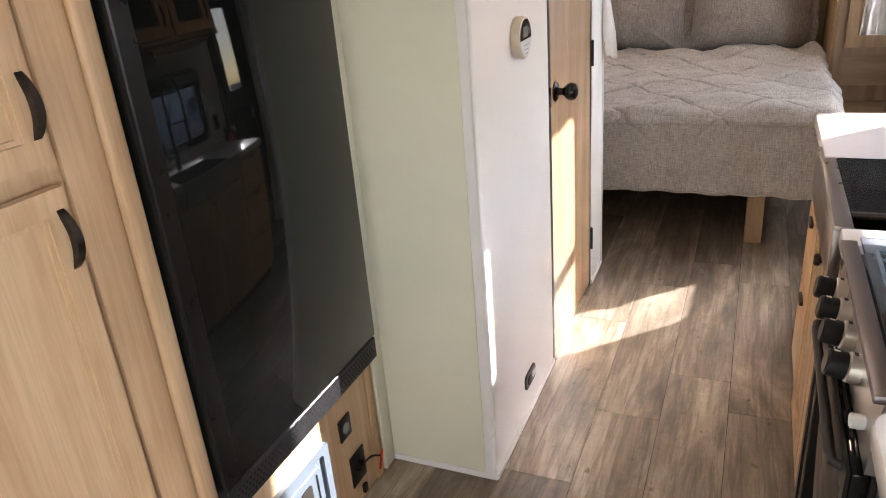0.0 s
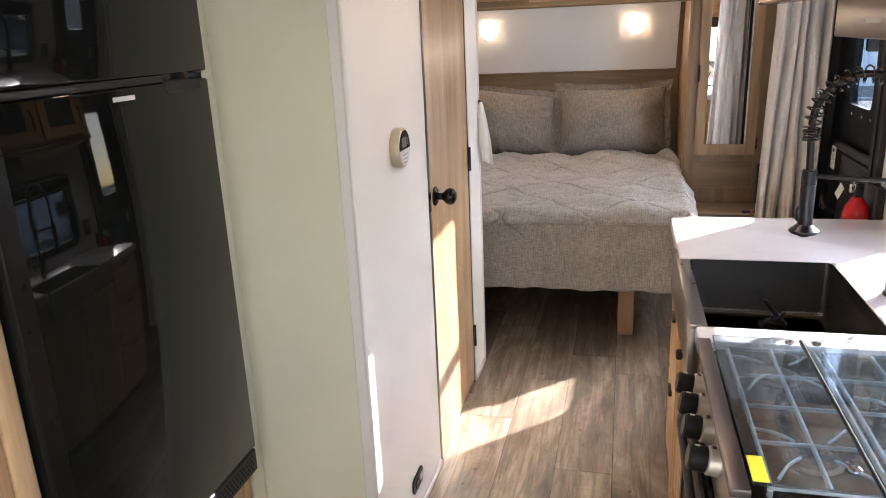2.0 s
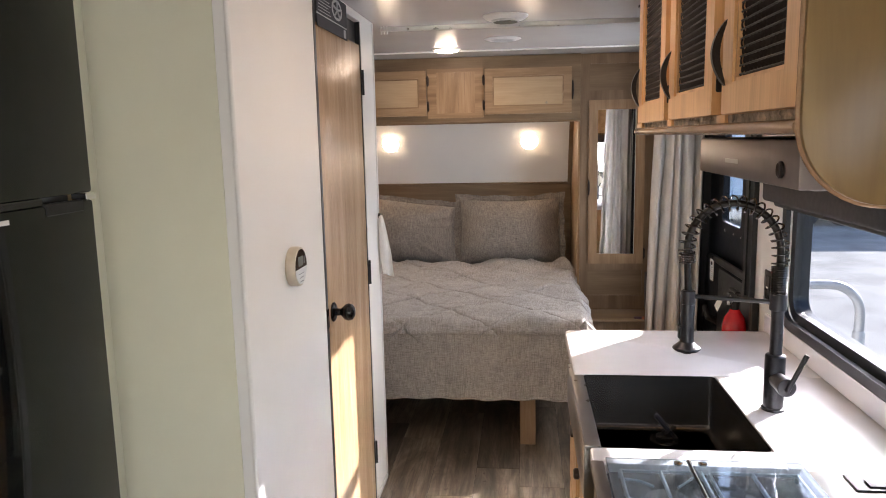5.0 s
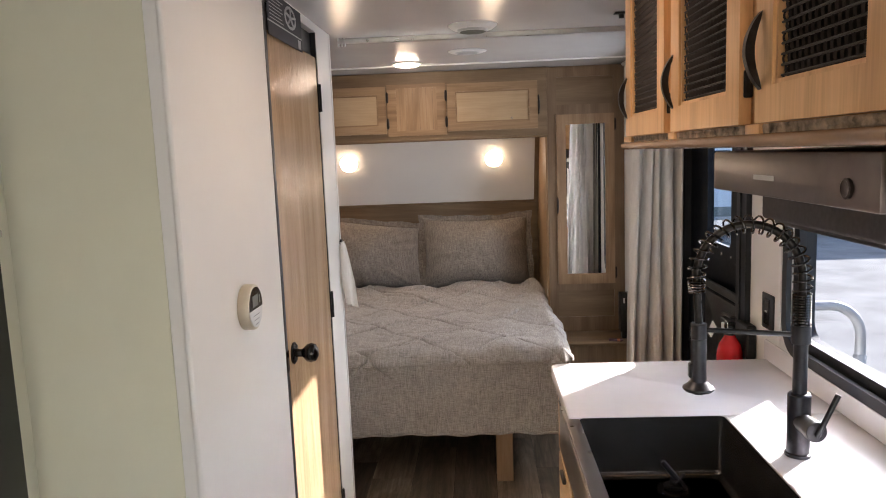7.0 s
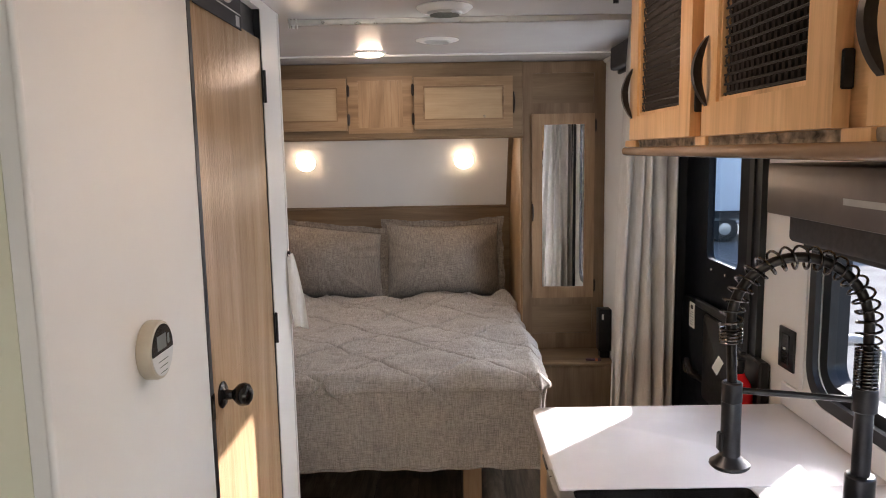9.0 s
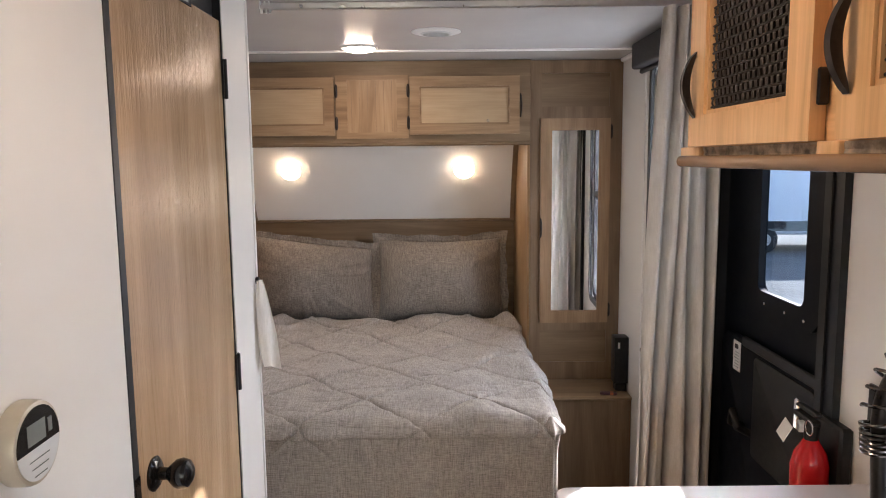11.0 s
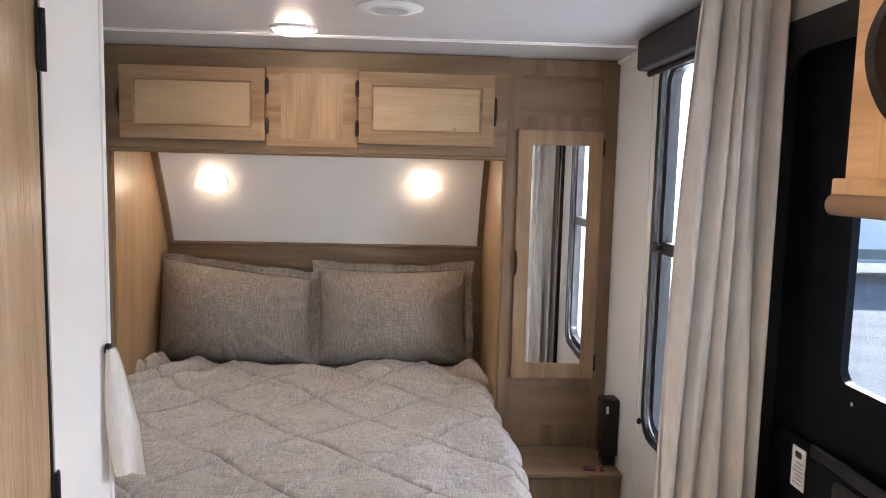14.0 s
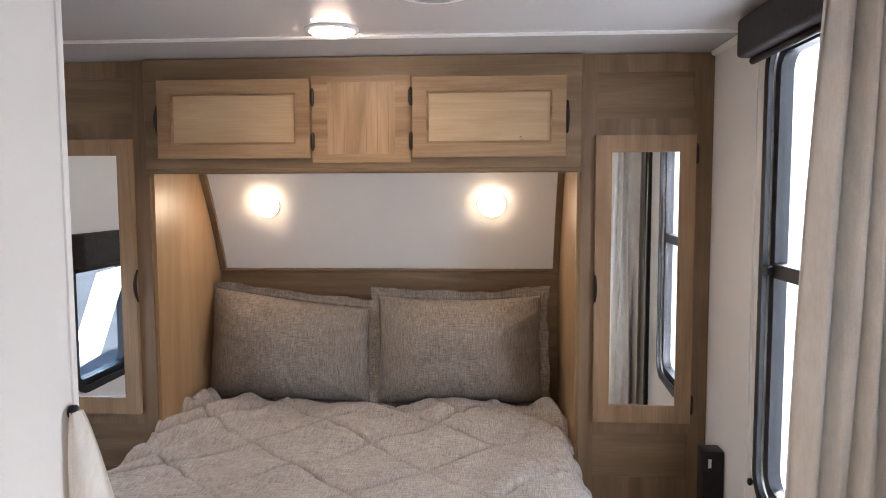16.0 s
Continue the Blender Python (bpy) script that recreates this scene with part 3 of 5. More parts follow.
vb = part("valve", join(lathe((0.975, 2.490, 0.963), (0, 0, 1), [(0, 0.015), (0.03, 0.017), (0.045, 0.012)], 16),
          box(0.963, 0.987, 2.468, 2.558, 0.998, 1.011, 0.004), box(0.965, 0.985, 2.458, 2.548, 1.021, 1.031, 0.004)), BLACKPLASTIC, fe)
part("pressure_gauge", lathe((0.965, 2.503, 0.988), (-1, 0.3, 0), [(0, 0.014), (0.012, 0.014), (0.013, 0.012)], 18), GREYPLASTIC, vb, "round white pressure gauge")
part("pull_ring", sweep([(0.95 + 0.0 * k, 2.453 + 0.016 * math.cos(k * 0.63), 1.003 + 0.016 * math.sin(k * 0.63)) for k in range(11)], 0.0015, 6), CHROME, vb)
part("tag", moved(box(-0.001, 0.001, -0.017, 0.017, -0.045, 0.0, 0.0004), pose(0.93, 2.503, 0.998, 24, 12, 10)), PAPER, fe, "white paper inspection tag")

# wall outlet beside the kitchen window
ko = thing("wall_outlet", "black double wall outlet with a switch", "outlet", (XR, 2.35, 1.015))
part("cover_plate", box(XR - 0.007, XR, 2.307, 2.392, 1.015, 1.125, 0.003, 2), BLACKPLASTIC, ko)
part("insert", box(XR - 0.010, XR - 0.006, 2.33, 2.37, 1.03, 1.11, 0.002), KNOBBLACK, ko)
part("button", box(XR - 0.0115, XR - 0.0095, 2.343, 2.357, 1.068, 1.074, 0.0005), GREYPLASTIC, ko)
sc = thing("wall_screws", "two dark screw heads in the wall", "screws", (XR, 2.215, 0.96))
for z in (0.955, 0.968):
    part("screw", lathe((XR, 2.235, z), (-1, 0, 0), [(0, 0.004), (0.002, 0.003)], 10), BLACKPLASTIC, sc)

# curtain beside the door


def sheet(rows, shift):
    """A cloth from a grid of places, doubled at the offset that shift gives, and closed at its borders."""
    bm = bmesh.new()
    a = [[bm.verts.new(p) for p in r] for r in rows]
    b = [[bm.verts.new(Vector(p) + shift) for p in r] for r in rows]
    for g, flip in ((a, False), (b, True)):
        for r, s in zip(g, g[1:]):
            for k in range(len(r) - 1):
                f = (r[k], r[k + 1], s[k + 1], s[k])
                bm.faces.new(f[::-1] if flip else f)
    for e, f in ((a[0], b[0]), (a[-1], b[-1]), ([r[0] for r in a], [r[0] for r in b]), ([r[-1] for r in a], [r[-1] for r in b])):
        for k in range(len(e) - 1):
            bm.faces.new((e[k], e[k + 1], f[k + 1], f[k]))
    return bm


def curtain_mesh():
    rows = []
    for j in range(45):
        v = j / 44
        z = 2.055 - v * 2.03
        xa, xb = 0.828 - 0.070 * v ** 0.9, 1.038
        row = []
        for i in range(171):
            u = i / 170
            ph = 2 * math.pi * (5.6 * u + 0.75 * noise.noise(Vector((u * 2.6, v * 1.1, 4.2))) + 0.25 * noise.noise(Vector((u * 6.0, v * 1.6, 7.7))))
            fold = 0.047 * math.sin(ph) * (0.85 + 0.7 * noise.noise(Vector((u * 4.0, v * 0.8, 5.0)))) + 0.016 * noise.noise(Vector((u * 11.0, v * 1.0, 9.0)))
            fold += 0.005 * noise.noise(Vector((u * 26.0, v * 2.0, 2.0)))
            row.append((xa + (xb - xa) * u + 0.006 * math.cos(ph), 3.205 + fold * (0.75 + 0.4 * v) + 0.06 * max(0.0, (u - 0.88) / 0.12), z))
        rows.append(row)
    return sheet(rows, Vector((0.0, 0.004, 0.0)))


cu = thing("curtain", "oatmeal pleated curtain hanging from the ceiling track", "curtain", (0.92, 3.205, 0.02))
part("drape", curtain_mesh(), CURTAIN, cu, smooth=60)

tr = thing("curtain_track", "slim aluminium curtain track across the ceiling", "curtain track", (0.3, 3.205, ZC - 0.02))
part("rail", join(box(XB + 0.01, XR - 0.01, 3.195, 3.199, ZC - 0.018, ZC - 0.0005, 0.001), box(XB + 0.01, XR - 0.01, 3.213, 3.217, ZC - 0.018, ZC - 0.0005, 0.001),
     box(XB + 0.01, XR - 0.01, 3.1985, 3.2135, ZC - 0.006, ZC - 0.0015, 0.0005)), ALU, tr)
for k in range(3):
    part("glider", cyl((XB + 0.015 + 0.013 * k, 3.206, ZC - 0.03), (XB + 0.015 + 0.013 * k, 3.206, ZC - 0.012), 0.004, 8), GREYPLASTIC, tr)
    part("glider", cyl((XB + 0.02 + 0.013 * k, 3.17, ZC - 0.012), (XB + 0.02 + 0.013 * k, 3.17, ZC - 0.001), 0.003, 8), GREYPLASTIC, tr)

# beige tie strap hanging on the end of the bathroom wall


def strap_mesh():
    rows = []
    for j in range(17):
        v = j / 16
        w = 0.020 + 0.070 * min(1, v * 1.6) ** 0.8 * (1 - 0.15 * v)
        row = []
        for k in range(13):
            u = k / 12 - 0.25
            row.append((XB + 0.010 + 0.014 * v + w * 0.42 * u + 0.010 * math.sin(6 * u + 2 * v) * v, 3.045 + 0.016 * v + w * 0.9 * (u - 0.1) - 0.006 * math.cos(7 * u), 1.246 - 0.262 * v - 0.035 * v * max(0, u)))
        rows.append(row)
    return sheet(rows, Vector((0.006, 0.0, 0.0)))


st = thing("curtain_tie", "beige cloth curtain tie hanging from the wall end", "curtain tie", (XB, 3.06, 1.0))
part("strap", strap_mesh(), STRAP, st, smooth=60)
part("button", lathe((XB + 0.004, 3.05, 1.245), (1, 0, 0), [(0, 0.011), (0.008, 0.011), (0.010, 0.008)], 16), BLACKPLASTIC, st)

# ---------------------------------------------------------------- bathroom door
bd = thing("door_2", "closed rustic wood-grain bathroom door with black trim", "door", (XB, 2.5, 0), kind="structure")
part("leaf", box(XB - 0.030, XB - 0.004, DOOR[0], DOOR[1], 0.012, 1.955, 0.003, 2), DOORWOOD, bd)
part("edge_strip", box(XB - 0.034, XB + 0.001, DOOR[0] - 0.029, DOOR[0] - 0.004, 0.0, ZC - 0.03, 0.002), BLACKFRAME, bd)
part("edge_strip", box(XB - 0.034, XB - 0.002, DOOR[1] + 0.001, DOOR[1] + 0.0055, 0.0, ZC - 0.03, 0.001), BLACKFRAME, bd)
part("transom", box(XB - 0.036, XB - 0.022, DOOR[0], DOOR[1] + 0.004, 1.958, ZC - 0.031, 0.001), BLACKFRAME, bd, "dark gap panel above the door")
kb = part("knob", lathe((XB - 0.004, 2.262, 1.0), (1, 0, 0), [(0, 0.033), (0.004, 0.034), (0.010, 0.026), (0.012, 0.013), (0.028, 0.012), (0.034, 0.018),
          (0.044, 0.027), (0.056, 0.030), (0.068, 0.026), (0.076, 0.014), (0.078, 0.004)], 32), KNOBBLACK, bd, "round polished black door knob")
part("strike_plate", box(XB + 0.0005, XB + 0.003, DOOR[0] - 0.028, DOOR[0] - 0.006, 0.965, 1.03, 0.001), KNOBBLACK, bd)
for z in (1.809, 1.031, 0.23):
    h = part("hinge", box(XB - 0.003, XB + 0.002, DOOR[1] - 0.006, DOOR[1] + 0.018, z - 0.05, z + 0.05, 0.001), BLACKPLASTIC, bd)
    part("pin", cyl((XB + 0.004, DOOR[1] + 0.004, z - 0.05), (XB + 0.004, DOOR[1] + 0.004, z + 0.05), 0.005, 10), BLACKPLASTIC, h)

# printed card hung over the door's top
cd = thing("hang_card", "black printed card with a wheel picture over the door", "card", (XB + 0.004, 2.4, 1.90))
CW = (2.205, 2.60)
part("upper_sheet", box(XB + 0.001, XB + 0.003, CW[0], CW[1], 1.985, 2.07, 0.0004), INK, cd)
part("lower_sheet", box(XB + 0.001, XB + 0.0035, CW[0], CW[1], 1.942, 1.980, 0.0004), INK, cd)
part("fold", box(XB + 0.0005, XB + 0.0025, CW[0], CW[1], 1.978, 1.987, 0.0003), GREYINK, cd)
for k in range(7):
    part("print_line", box(XB + 0.0031, XB + 0.0035, CW[0] + 0.02, CW[0] + 0.17 - 0.015 * (k % 3), 1.992 + 0.010 * k, 1.9945 + 0.010 * k, 0), GREYINK, cd)
part("wheel_picture", ring([(2.46 + 0.07 * math.cos(a), 2.028 + 0.035 * math.sin(a)) for a in [k * 0.2618 for k in range(24)]],
     [(2.46 + 0.055 * math.cos(a), 2.028 + 0.026 * math.sin(a)) for a in [k * 0.2618 for k in range(24)]], "x", XB + 0.0031, XB + 0.0036), GREYINK, cd)
for k in range(5):
    a = k * 1.2566 + 0.3
    part("spoke", sweep([(XB + 0.0033, 2.46, 2.028), (XB + 0.0033, 2.46 + 0.06 * math.cos(a), 2.028 + 0.029 * math.sin(a))], 0.004, 6), GREYINK, cd)
part("print_square", box(XB + 0.0036, XB + 0.004, 2.545, 2.58, 1.947, 1.975, 0), GREYINK, cd)

# thermostat
th = thing("thermostat", "round champagne thermostat with a grey display", "thermostat", (XB, 1.836, 1.174))
part("body", lathe((XB, 1.836, 1.236), (1, 0, 0), [(0, 0.054), (0.003, 0.056), (0.022, 0.056), (0.027, 0.054), (0.028, 0.050)], 48), CHAMPAGNE, th)


def disc_cut(y, z, r, lo, hi, n=24):
    pts = []
    a0, a1 = math.asin(max(-1, lo / r)), math.asin(min(1, hi / r))
    for k in range(n + 1):
        a = a0 + (a1 - a0) * k / n
        pts.append((y + r * math.cos(a), z + r * math.sin(a)))
    for k in range(n + 1):
        a = a1 + (a0 - a1) * k / n
        pts.append((y - r * math.cos(a), z + r * math.sin(a)))
    return pts


face = part("upper_face", plate(disc_cut(1.836, 1.236, 0.049, -0.004, 0.0488), "x", XB + 0.0275, XB + 0.0295), KNOBBLACK, th, "glossy black display surround")
part("lower_face", plate(disc_cut(1.836, 1.236, 0.049, -0.0488, -0.0045), "x", XB + 0.0275, XB + 0.0292), GREYPLASTIC, th)
part("display", box(XB + 0.0293, XB + 0.0299, 1.810, 1.852, 1.238, 1.266, 0), LCD, face)
part("key", box(XB + 0.0293, XB + 0.0302, 1.858, 1.868, 1.242, 1.262, 0.0005), LCD, face)
for k in range(3):
    part("print_line", box(XB + 0.0292, XB + 0.0296, 1.812 + 0.004 * k, 1.858 - 0.004 * k, 1.216 - 0.011 * k, 1.2175 - 0.011 * k, 0), LCD, th)

# low outlet on the bathroom wall
lo = thing("low_outlet", "small black power outlet near the floor", "outlet", (XB, 1.852, 0.1))
part("cover_plate", plate(rounded(1.797, 1.908, 0.112, 0.168, 0.02), "x", XB, XB + 0.007, 0.002), BLACKPLASTIC, lo)
part("socket", plate(rounded(1.815, 1.85, 0.125, 0.155, 0.012), "x", XB + 0.006, XB + 0.010, 0.001), KNOBBLACK, lo)
part("button", box(XB + 0.006, XB + 0.011, 1.865, 1.895, 0.13, 0.15, 0.002), GREYPLASTIC, lo)

# ---------------------------------------------------------------- fridge block and pantry
FX = -0.765           # cabinet face
FY0, FY1 = 0.762, 1.408
solo("trim", box(FX - 0.02, FX, FY1 + 0.004, 1.44, 0.0, ZC, 0.002), MAPLE, "narrow maple stile beside the fridge", "trim", "structure")
fc = thing("fridge_base_cabinet", "maple panel under the fridge with controls", "cabinet", (FX, 1.1, 0))
part("panel", box(FX - 0.02, FX, FY0, FY1 + 0.0035, 0.0, 0.43, 0.002), PANTRY, fc)
part("stile", box(FX, FX + 0.008, 1.395, 1.425, 0.0, 0.43, 0.002), MAPLE, fc)
fr = thing("refrigerator", "tall black glass-front refrigerator with two doors", "refrigerator", (FX, 1.09, 0.42))
part("body", box(FX - 0.55, FX - 0.002, FY0 + 0.005, FY1 - 0.005, 0.435, 1.99, 0.003), BLACKPLASTIC, fr)
FD = -0.7125
d1 = part("lower_door", box(FX + 0.002, FD, FY0, FY1, 0.508, 1.466, 0.006, 2), BLACKGLASS, fr, "large black glossy lower door")
d2 = part("upper_door", box(FX + 0.002, FD, FY0, FY1, 1.482, 1.985, 0.006, 2), BLACKGLASS, fr, "black glossy freezer door")
part("edge_trim", box(FD - 0.012, FD + 0.0015, FY0 - 0.003, FY0 + 0.042, 0.508, 1.466, 0.003), FRIDGETRIM, d1)
part("edge_trim", box(FD - 0.012, FD + 0.0015, FY0 - 0.003, FY0 + 0.042, 1.482, 1.985, 0.003), FRIDGETRIM, d2)
part("handle_recess", box(FD - 0.01, FD + 0.002, FY1 - 0.165, FY1 - 0.035, 1.442, 1.4695, 0.004), BLACKPLASTIC, d1)
part("door_cap", box(FX + 0.01, FD + 0.001, FY0 + 0.01, FY1 - 0.17, 1.4665, 1.4815, 0.002), KNOBBLACK, d1)
part("hinge", box(FX + 0.02, FD + 0.004, FY1 - 0.03, FY1 + 0.006, 1.467, 1.481, 0.002), CHROME, fr, "small chrome door hinge")
part("badge", box(FD + 0.0002, FD + 0.0012, 1.073, 1.138, 1.4415, 1.4505, 0.0003), GREYPLASTIC, d1, "small silver badge bar")
vg = part("vent_grille", box(FX + 0.004, FD - 0.003, FY0, FY1, 0.438, 0.502, 0.003), BLACKPLASTIC, fr, "perforated black vent strip")
hole = plate([(0.0036 * math.cos(a), 0.0036 * math.sin(a)) for a in [k * math.pi / 3 for k in range(6)]], "x", 0, 0.0012)
hole_me = mesh_of("vent_hole", hole, mat("vent_hole_dark", 0.9, 0, (0.002, 0.002, 0.002)), 0)
for i in range(46):
    for j in range(4):
        o = new("vent_hole", hole_me)
        o.parent = vg
        o.location = Vector((FD - 0.0035, FY0 + 0.025 + 0.0132 * i + 0.0066 * (j % 2), 0.454 + 0.011 * j)) - ROOT[vg.name]
sw = thing("control_switch", "square black switch panel with a grey dial", "switch", (FX, 1.264, 0.25))
part("plate", box(FX, FX + 0.006, 1.235, 1.293, 0.252, 0.322, 0.003, 2), BLACKPLASTIC, sw)
part("dial", lathe((FX + 0.006, 1.264, 0.287), (1, 0, 0), [(0, 0.017), (0.004, 0.017), (0.006, 0.013)], 20), LCD, sw)
ks = thing("key_switch", "black plate with a key and red tag", "switch", (FX, 1.30, 0.07))
part("plate", box(FX, FX + 0.005, 1.262, 1.338, 0.072, 0.176, 0.003, 2), BLACKPLASTIC, ks)
part("lock", lathe((FX + 0.005, 1.30, 0.128), (1, 0, 0), [(0, 0.016), (0.012, 0.015), (0.013, 0.01)], 20), KNOBBLACK, ks)
part("red_tag", moved(box(-0.003, 0.003, -0.016, 0.016, -0.055, 0.0, 0.003, 2), pose(FX + 0.055, 1.352, 0.145, 8, 10, 20)), RED, ks, "glossy red plastic tag")
part("key_ring", sweep([(FX + 0.02 + 0.03 * k / 8, 1.30 + 0.05 * k / 8, 0.135 + 0.012 * math.sin(k * 0.4)) for k in range(9)], 0.003, 8), BLACKPLASTIC, ks)
part("padlock", box(FX + 0.01, FX + 0.022, 1.29, 1.31, 0.035, 0.065, 0.003), KNOBBLACK, ks)
ap = thing("access_panel", "pale blue-grey moulded access panel with a dark slot", "panel", (FX, 1.05, 0.0))
part("rim", ring(rounded(0.86, 1.16, 0.03, 0.325, 0.012), rounded(0.885, 1.135, 0.055, 0.30, 0.01), "x", FX, FX + 0.014), BLUEWHITE, ap)
part("inner_panel", plate(rounded(0.884, 1.136, 0.054, 0.301, 0.01), "x", FX, FX + 0.005), BLUEWHITE, ap)
part("inner_rim", ring(rounded(0.91, 1.115, 0.08, 0.275, 0.01), rounded(0.922, 1.103, 0.092, 0.263, 0.008), "x", FX + 0.005, FX + 0.009), BLUEWHITE, ap)
part("slot", plate(rounded(1.03, 1.075, 0.10, 0.25, 0.008), "x", FX + 0.005, FX + 0.008), DARKVOID, ap)


def raised_door(parent, axis, u0, u1, v0, v1, face, out, frame_m, panel_m, rail=0.052, thick=0.019, name="door", label=""):
    """A framed cabinet door with a sunk field; face is the carcass plane and out the way that it faces."""
    d = part(name, ring([(u0, v0), (u1, v0), (u1, v1), (u0, v1)], [(u0 + rail, v0 + rail), (u1 - rail, v0 + rail), (u1 - rail, v1 - rail), (u0 + rail, v1 - rail)],
             axis, face + out * 0.002, face + out * thick), frame_m, parent, label)
    e = 0.008
    part("bead", ring([(u0 + rail, v0 + rail), (u1 - rail, v0 + rail), (u1 - rail, v1 - rail), (u0 + rail, v1 - rail)],
         [(u0 + rail + e, v0 + rail + e), (u1 - rail - e, v0 + rail + e), (u1 - rail - e, v1 - rail - e), (u0 + rail + e, v1 - rail - e)],
         axis, face + out * 0.004, face + out * (thick - 0.005)), frame_m, d)
    part("field", plate([(u0 + rail - 0.002, v0 + rail - 0.002), (u1 - rail + 0.002, v0 + rail - 0.002), (u1 - rail + 0.002, v1 - rail + 0.002), (u0 + rail - 0.002, v1 - rail + 0.002)],
         axis, face + out * 0.003, face + out * (thick - 0.010)), panel_m, d)
    return d


def bow_handle(parent, axis, u, v, face, out, length=0.13, upright=True, name="handle"):
    """A crescent-shaped pull: a bowed strap, deepest at its middle."""
    n, half = 16, 0.0065
    prof = []
    for k in range(n + 1):
        s = k / n
        prof.append(((s - 0.5) * length, 0.0015 + 0.024 * math.sin(math.pi * s) ** 0.8))
    for k in range(n - 1, 0, -1):
        s = k / n
        prof.append(((s - 0.5) * length * 0.94, 0.001 + 0.011 * math.sin(math.pi * s)))
    bm = bmesh.new()
    sides = []
    for o in (-half, half):
        ring_v = []
        for a, d in prof:
            uu, vv = (u + o, v + a) if upright else (u + a, v + o)
            ring_v.append(bm.verts.new(place(axis, uu, vv, face + out * d)))
        sides.append(ring_v)
    m = len(prof)
    for k in range(m):
        bm.faces.new((sides[0][k], sides[0][(k + 1) % m], sides[1][(k + 1) % m], sides[1][k]))
    for sd in sides:
        for k in range(n):
            if k == 0:
                bm.faces.new((sd[0], sd[1], sd[m - 1]))
            elif k == n - 1:
                bm.faces.new((sd[n - 1], sd[n], sd[n + 1]))
            else:
                bm.faces.new((sd[k], sd[k + 1], sd[m - k - 1], sd[m - k]))
    return part(name, bm, BRONZE, parent, "curved dark bronze handle")


pt = thing("pantry_cabinet", "tall pale maple pantry with raised-panel doors", "cabinet", (FX, 0.3, 0))
part("body", box(FX - 0.55, FX, -0.25, 0.752, 0.0, ZC - 0.002, 0.003), PANTRY, pt)
part("stile", box(FX, FX + 0.012, 0.64, 0.752, 0.0, ZC - 0.004, 0.004, 2), PANTRY, pt)
part("stile", box(FX + 0.012, FX + 0.03, 0.715, 0.757, 0.0, ZC - 0.004, 0.008, 3), PANTRY, pt)
for z0, z1, hz in ((0.10, 1.212, 1.133), (1.247, 2.02, 1.333)):
    d = raised_door(pt, "x", 0.14, 0.612, z0, z1, FX + 0.012, 1, PANTRY, PANTRY, 0.038, 0.022)
    bow_handle(d, "x", 0.596, hz, FX + 0.034, 1, 0.095)

# ---------------------------------------------------------------- kitchen
CX, CZ = 0.375, 0.92
ct = thing("countertop", "white laminate kitchen countertop with rounded corners", "countertop", (0.7, 1.6, 0.885))
SINK = (0.40, 0.755, 1.405, 1.885)   # basin x0, x1, y0, y1


def slab(x0, x1, y0, y1, corners=(0, 0, 0, 0)):
    """Counter slab; corners: radii at (x0,y0), (x1,y0), (x1,y1), (x0,y1)."""
    pts = []
    for (cx, cy, sx, sy, a0), r in zip(((x0, y0, 1, 1, 180), (x1, y0, -1, 1, 270), (x1, y1, -1, -1, 0), (x0, y1, 1, -1, 90)), corners):
        if not r:
            pts.append((cx, cy))
            continue
        for k in range(7):
            a = radians(a0 + 15 * k)
            pts.append((cx + sx * r + r * math.cos(a), cy + sy * r + r * math.sin(a)))
    return plate(pts, "z", CZ - 0.038, CZ, 0.006)


part("far_slab", slab(CX, XR - 0.002, 1.887, 2.357, (0.01, 0, 0.0, 0.03)), COUNTER, ct)
part("bridge", slab(CX, 0.757, 1.318, 1.403, (0.02, 0, 0, 0.012)), COUNTER, ct)
part("back_slab", slab(0.757, XR - 0.002, 1.318, 1.8868), COUNTER, ct)
part("near_slab", slab(CX - 0.01, XR - 0.002, 0.05, 0.792, (0.04, 0, 0, 0.04)), COUNTER, ct)
part("rear_strip", slab(0.965, XR - 0.002, 0.7925, 1.3175), COUNTER, ct)
part("backsplash", box(XR - 0.012, XR - 0.001, 0.05, 2.357, CZ + 0.0005, CZ + 0.062, 0.003), COUNTER, ct)

# sink
sk = thing("sink", "black stainless apron-front sink set into the counter", "sink", (0.58, 1.64, 0.70))
x0, x1, y0, y1 = SINK


def basin():
    bm = bmesh.new()
    levels = [(0.0, 0.918, 0.012), (0.0, 0.915, 0.014), (0.002, 0.7805, 0.016), (0.004, 0.774, 0.018), (0.008, 0.769, 0.02), (0.014, 0.7665, 0.024), (0.022, 0.766, 0.022)]
    rings = []
    for inset, z, r in levels:
        rings.append([bm.verts.new((a, b, z)) for a, b in rounded(x0 + inset, x1 - inset, y0 + inset, y1 - inset, r, 4)])
    n = len(rings[0])
    for p, q in zip(rings, rings[1:]):
        for k in range(n):
            bm.faces.new((p[k], p[(k + 1) % n], q[(k + 1) % n], q[k]))
    bm.faces.new(rings[-1])
    bmesh.ops.solidify(bm, geom=bm.faces[:], thickness=-0.002)
    return bm


part("basin", basin(), SINKSTEEL, sk)
part("apron", box(CX - 0.012, CX + 0.012, 1.409, 1.995, 0.795, 0.9135, 0.004, 2), STEELDARK, sk)
part("front_rim", box(CX - 0.010, x0 + 0.001, 1.409, 1.884, 0.905, 0.9185, 0.003, 2), STEELDARK, sk)
dr = part("drain", lathe((0.612, 1.805, 0.7665), (0, 0, 1), [(0, 0.040), (0.002, 0.039), (0.0025, 0.03), (0.001, 0.02)], 28), KNOBBLACK, sk)
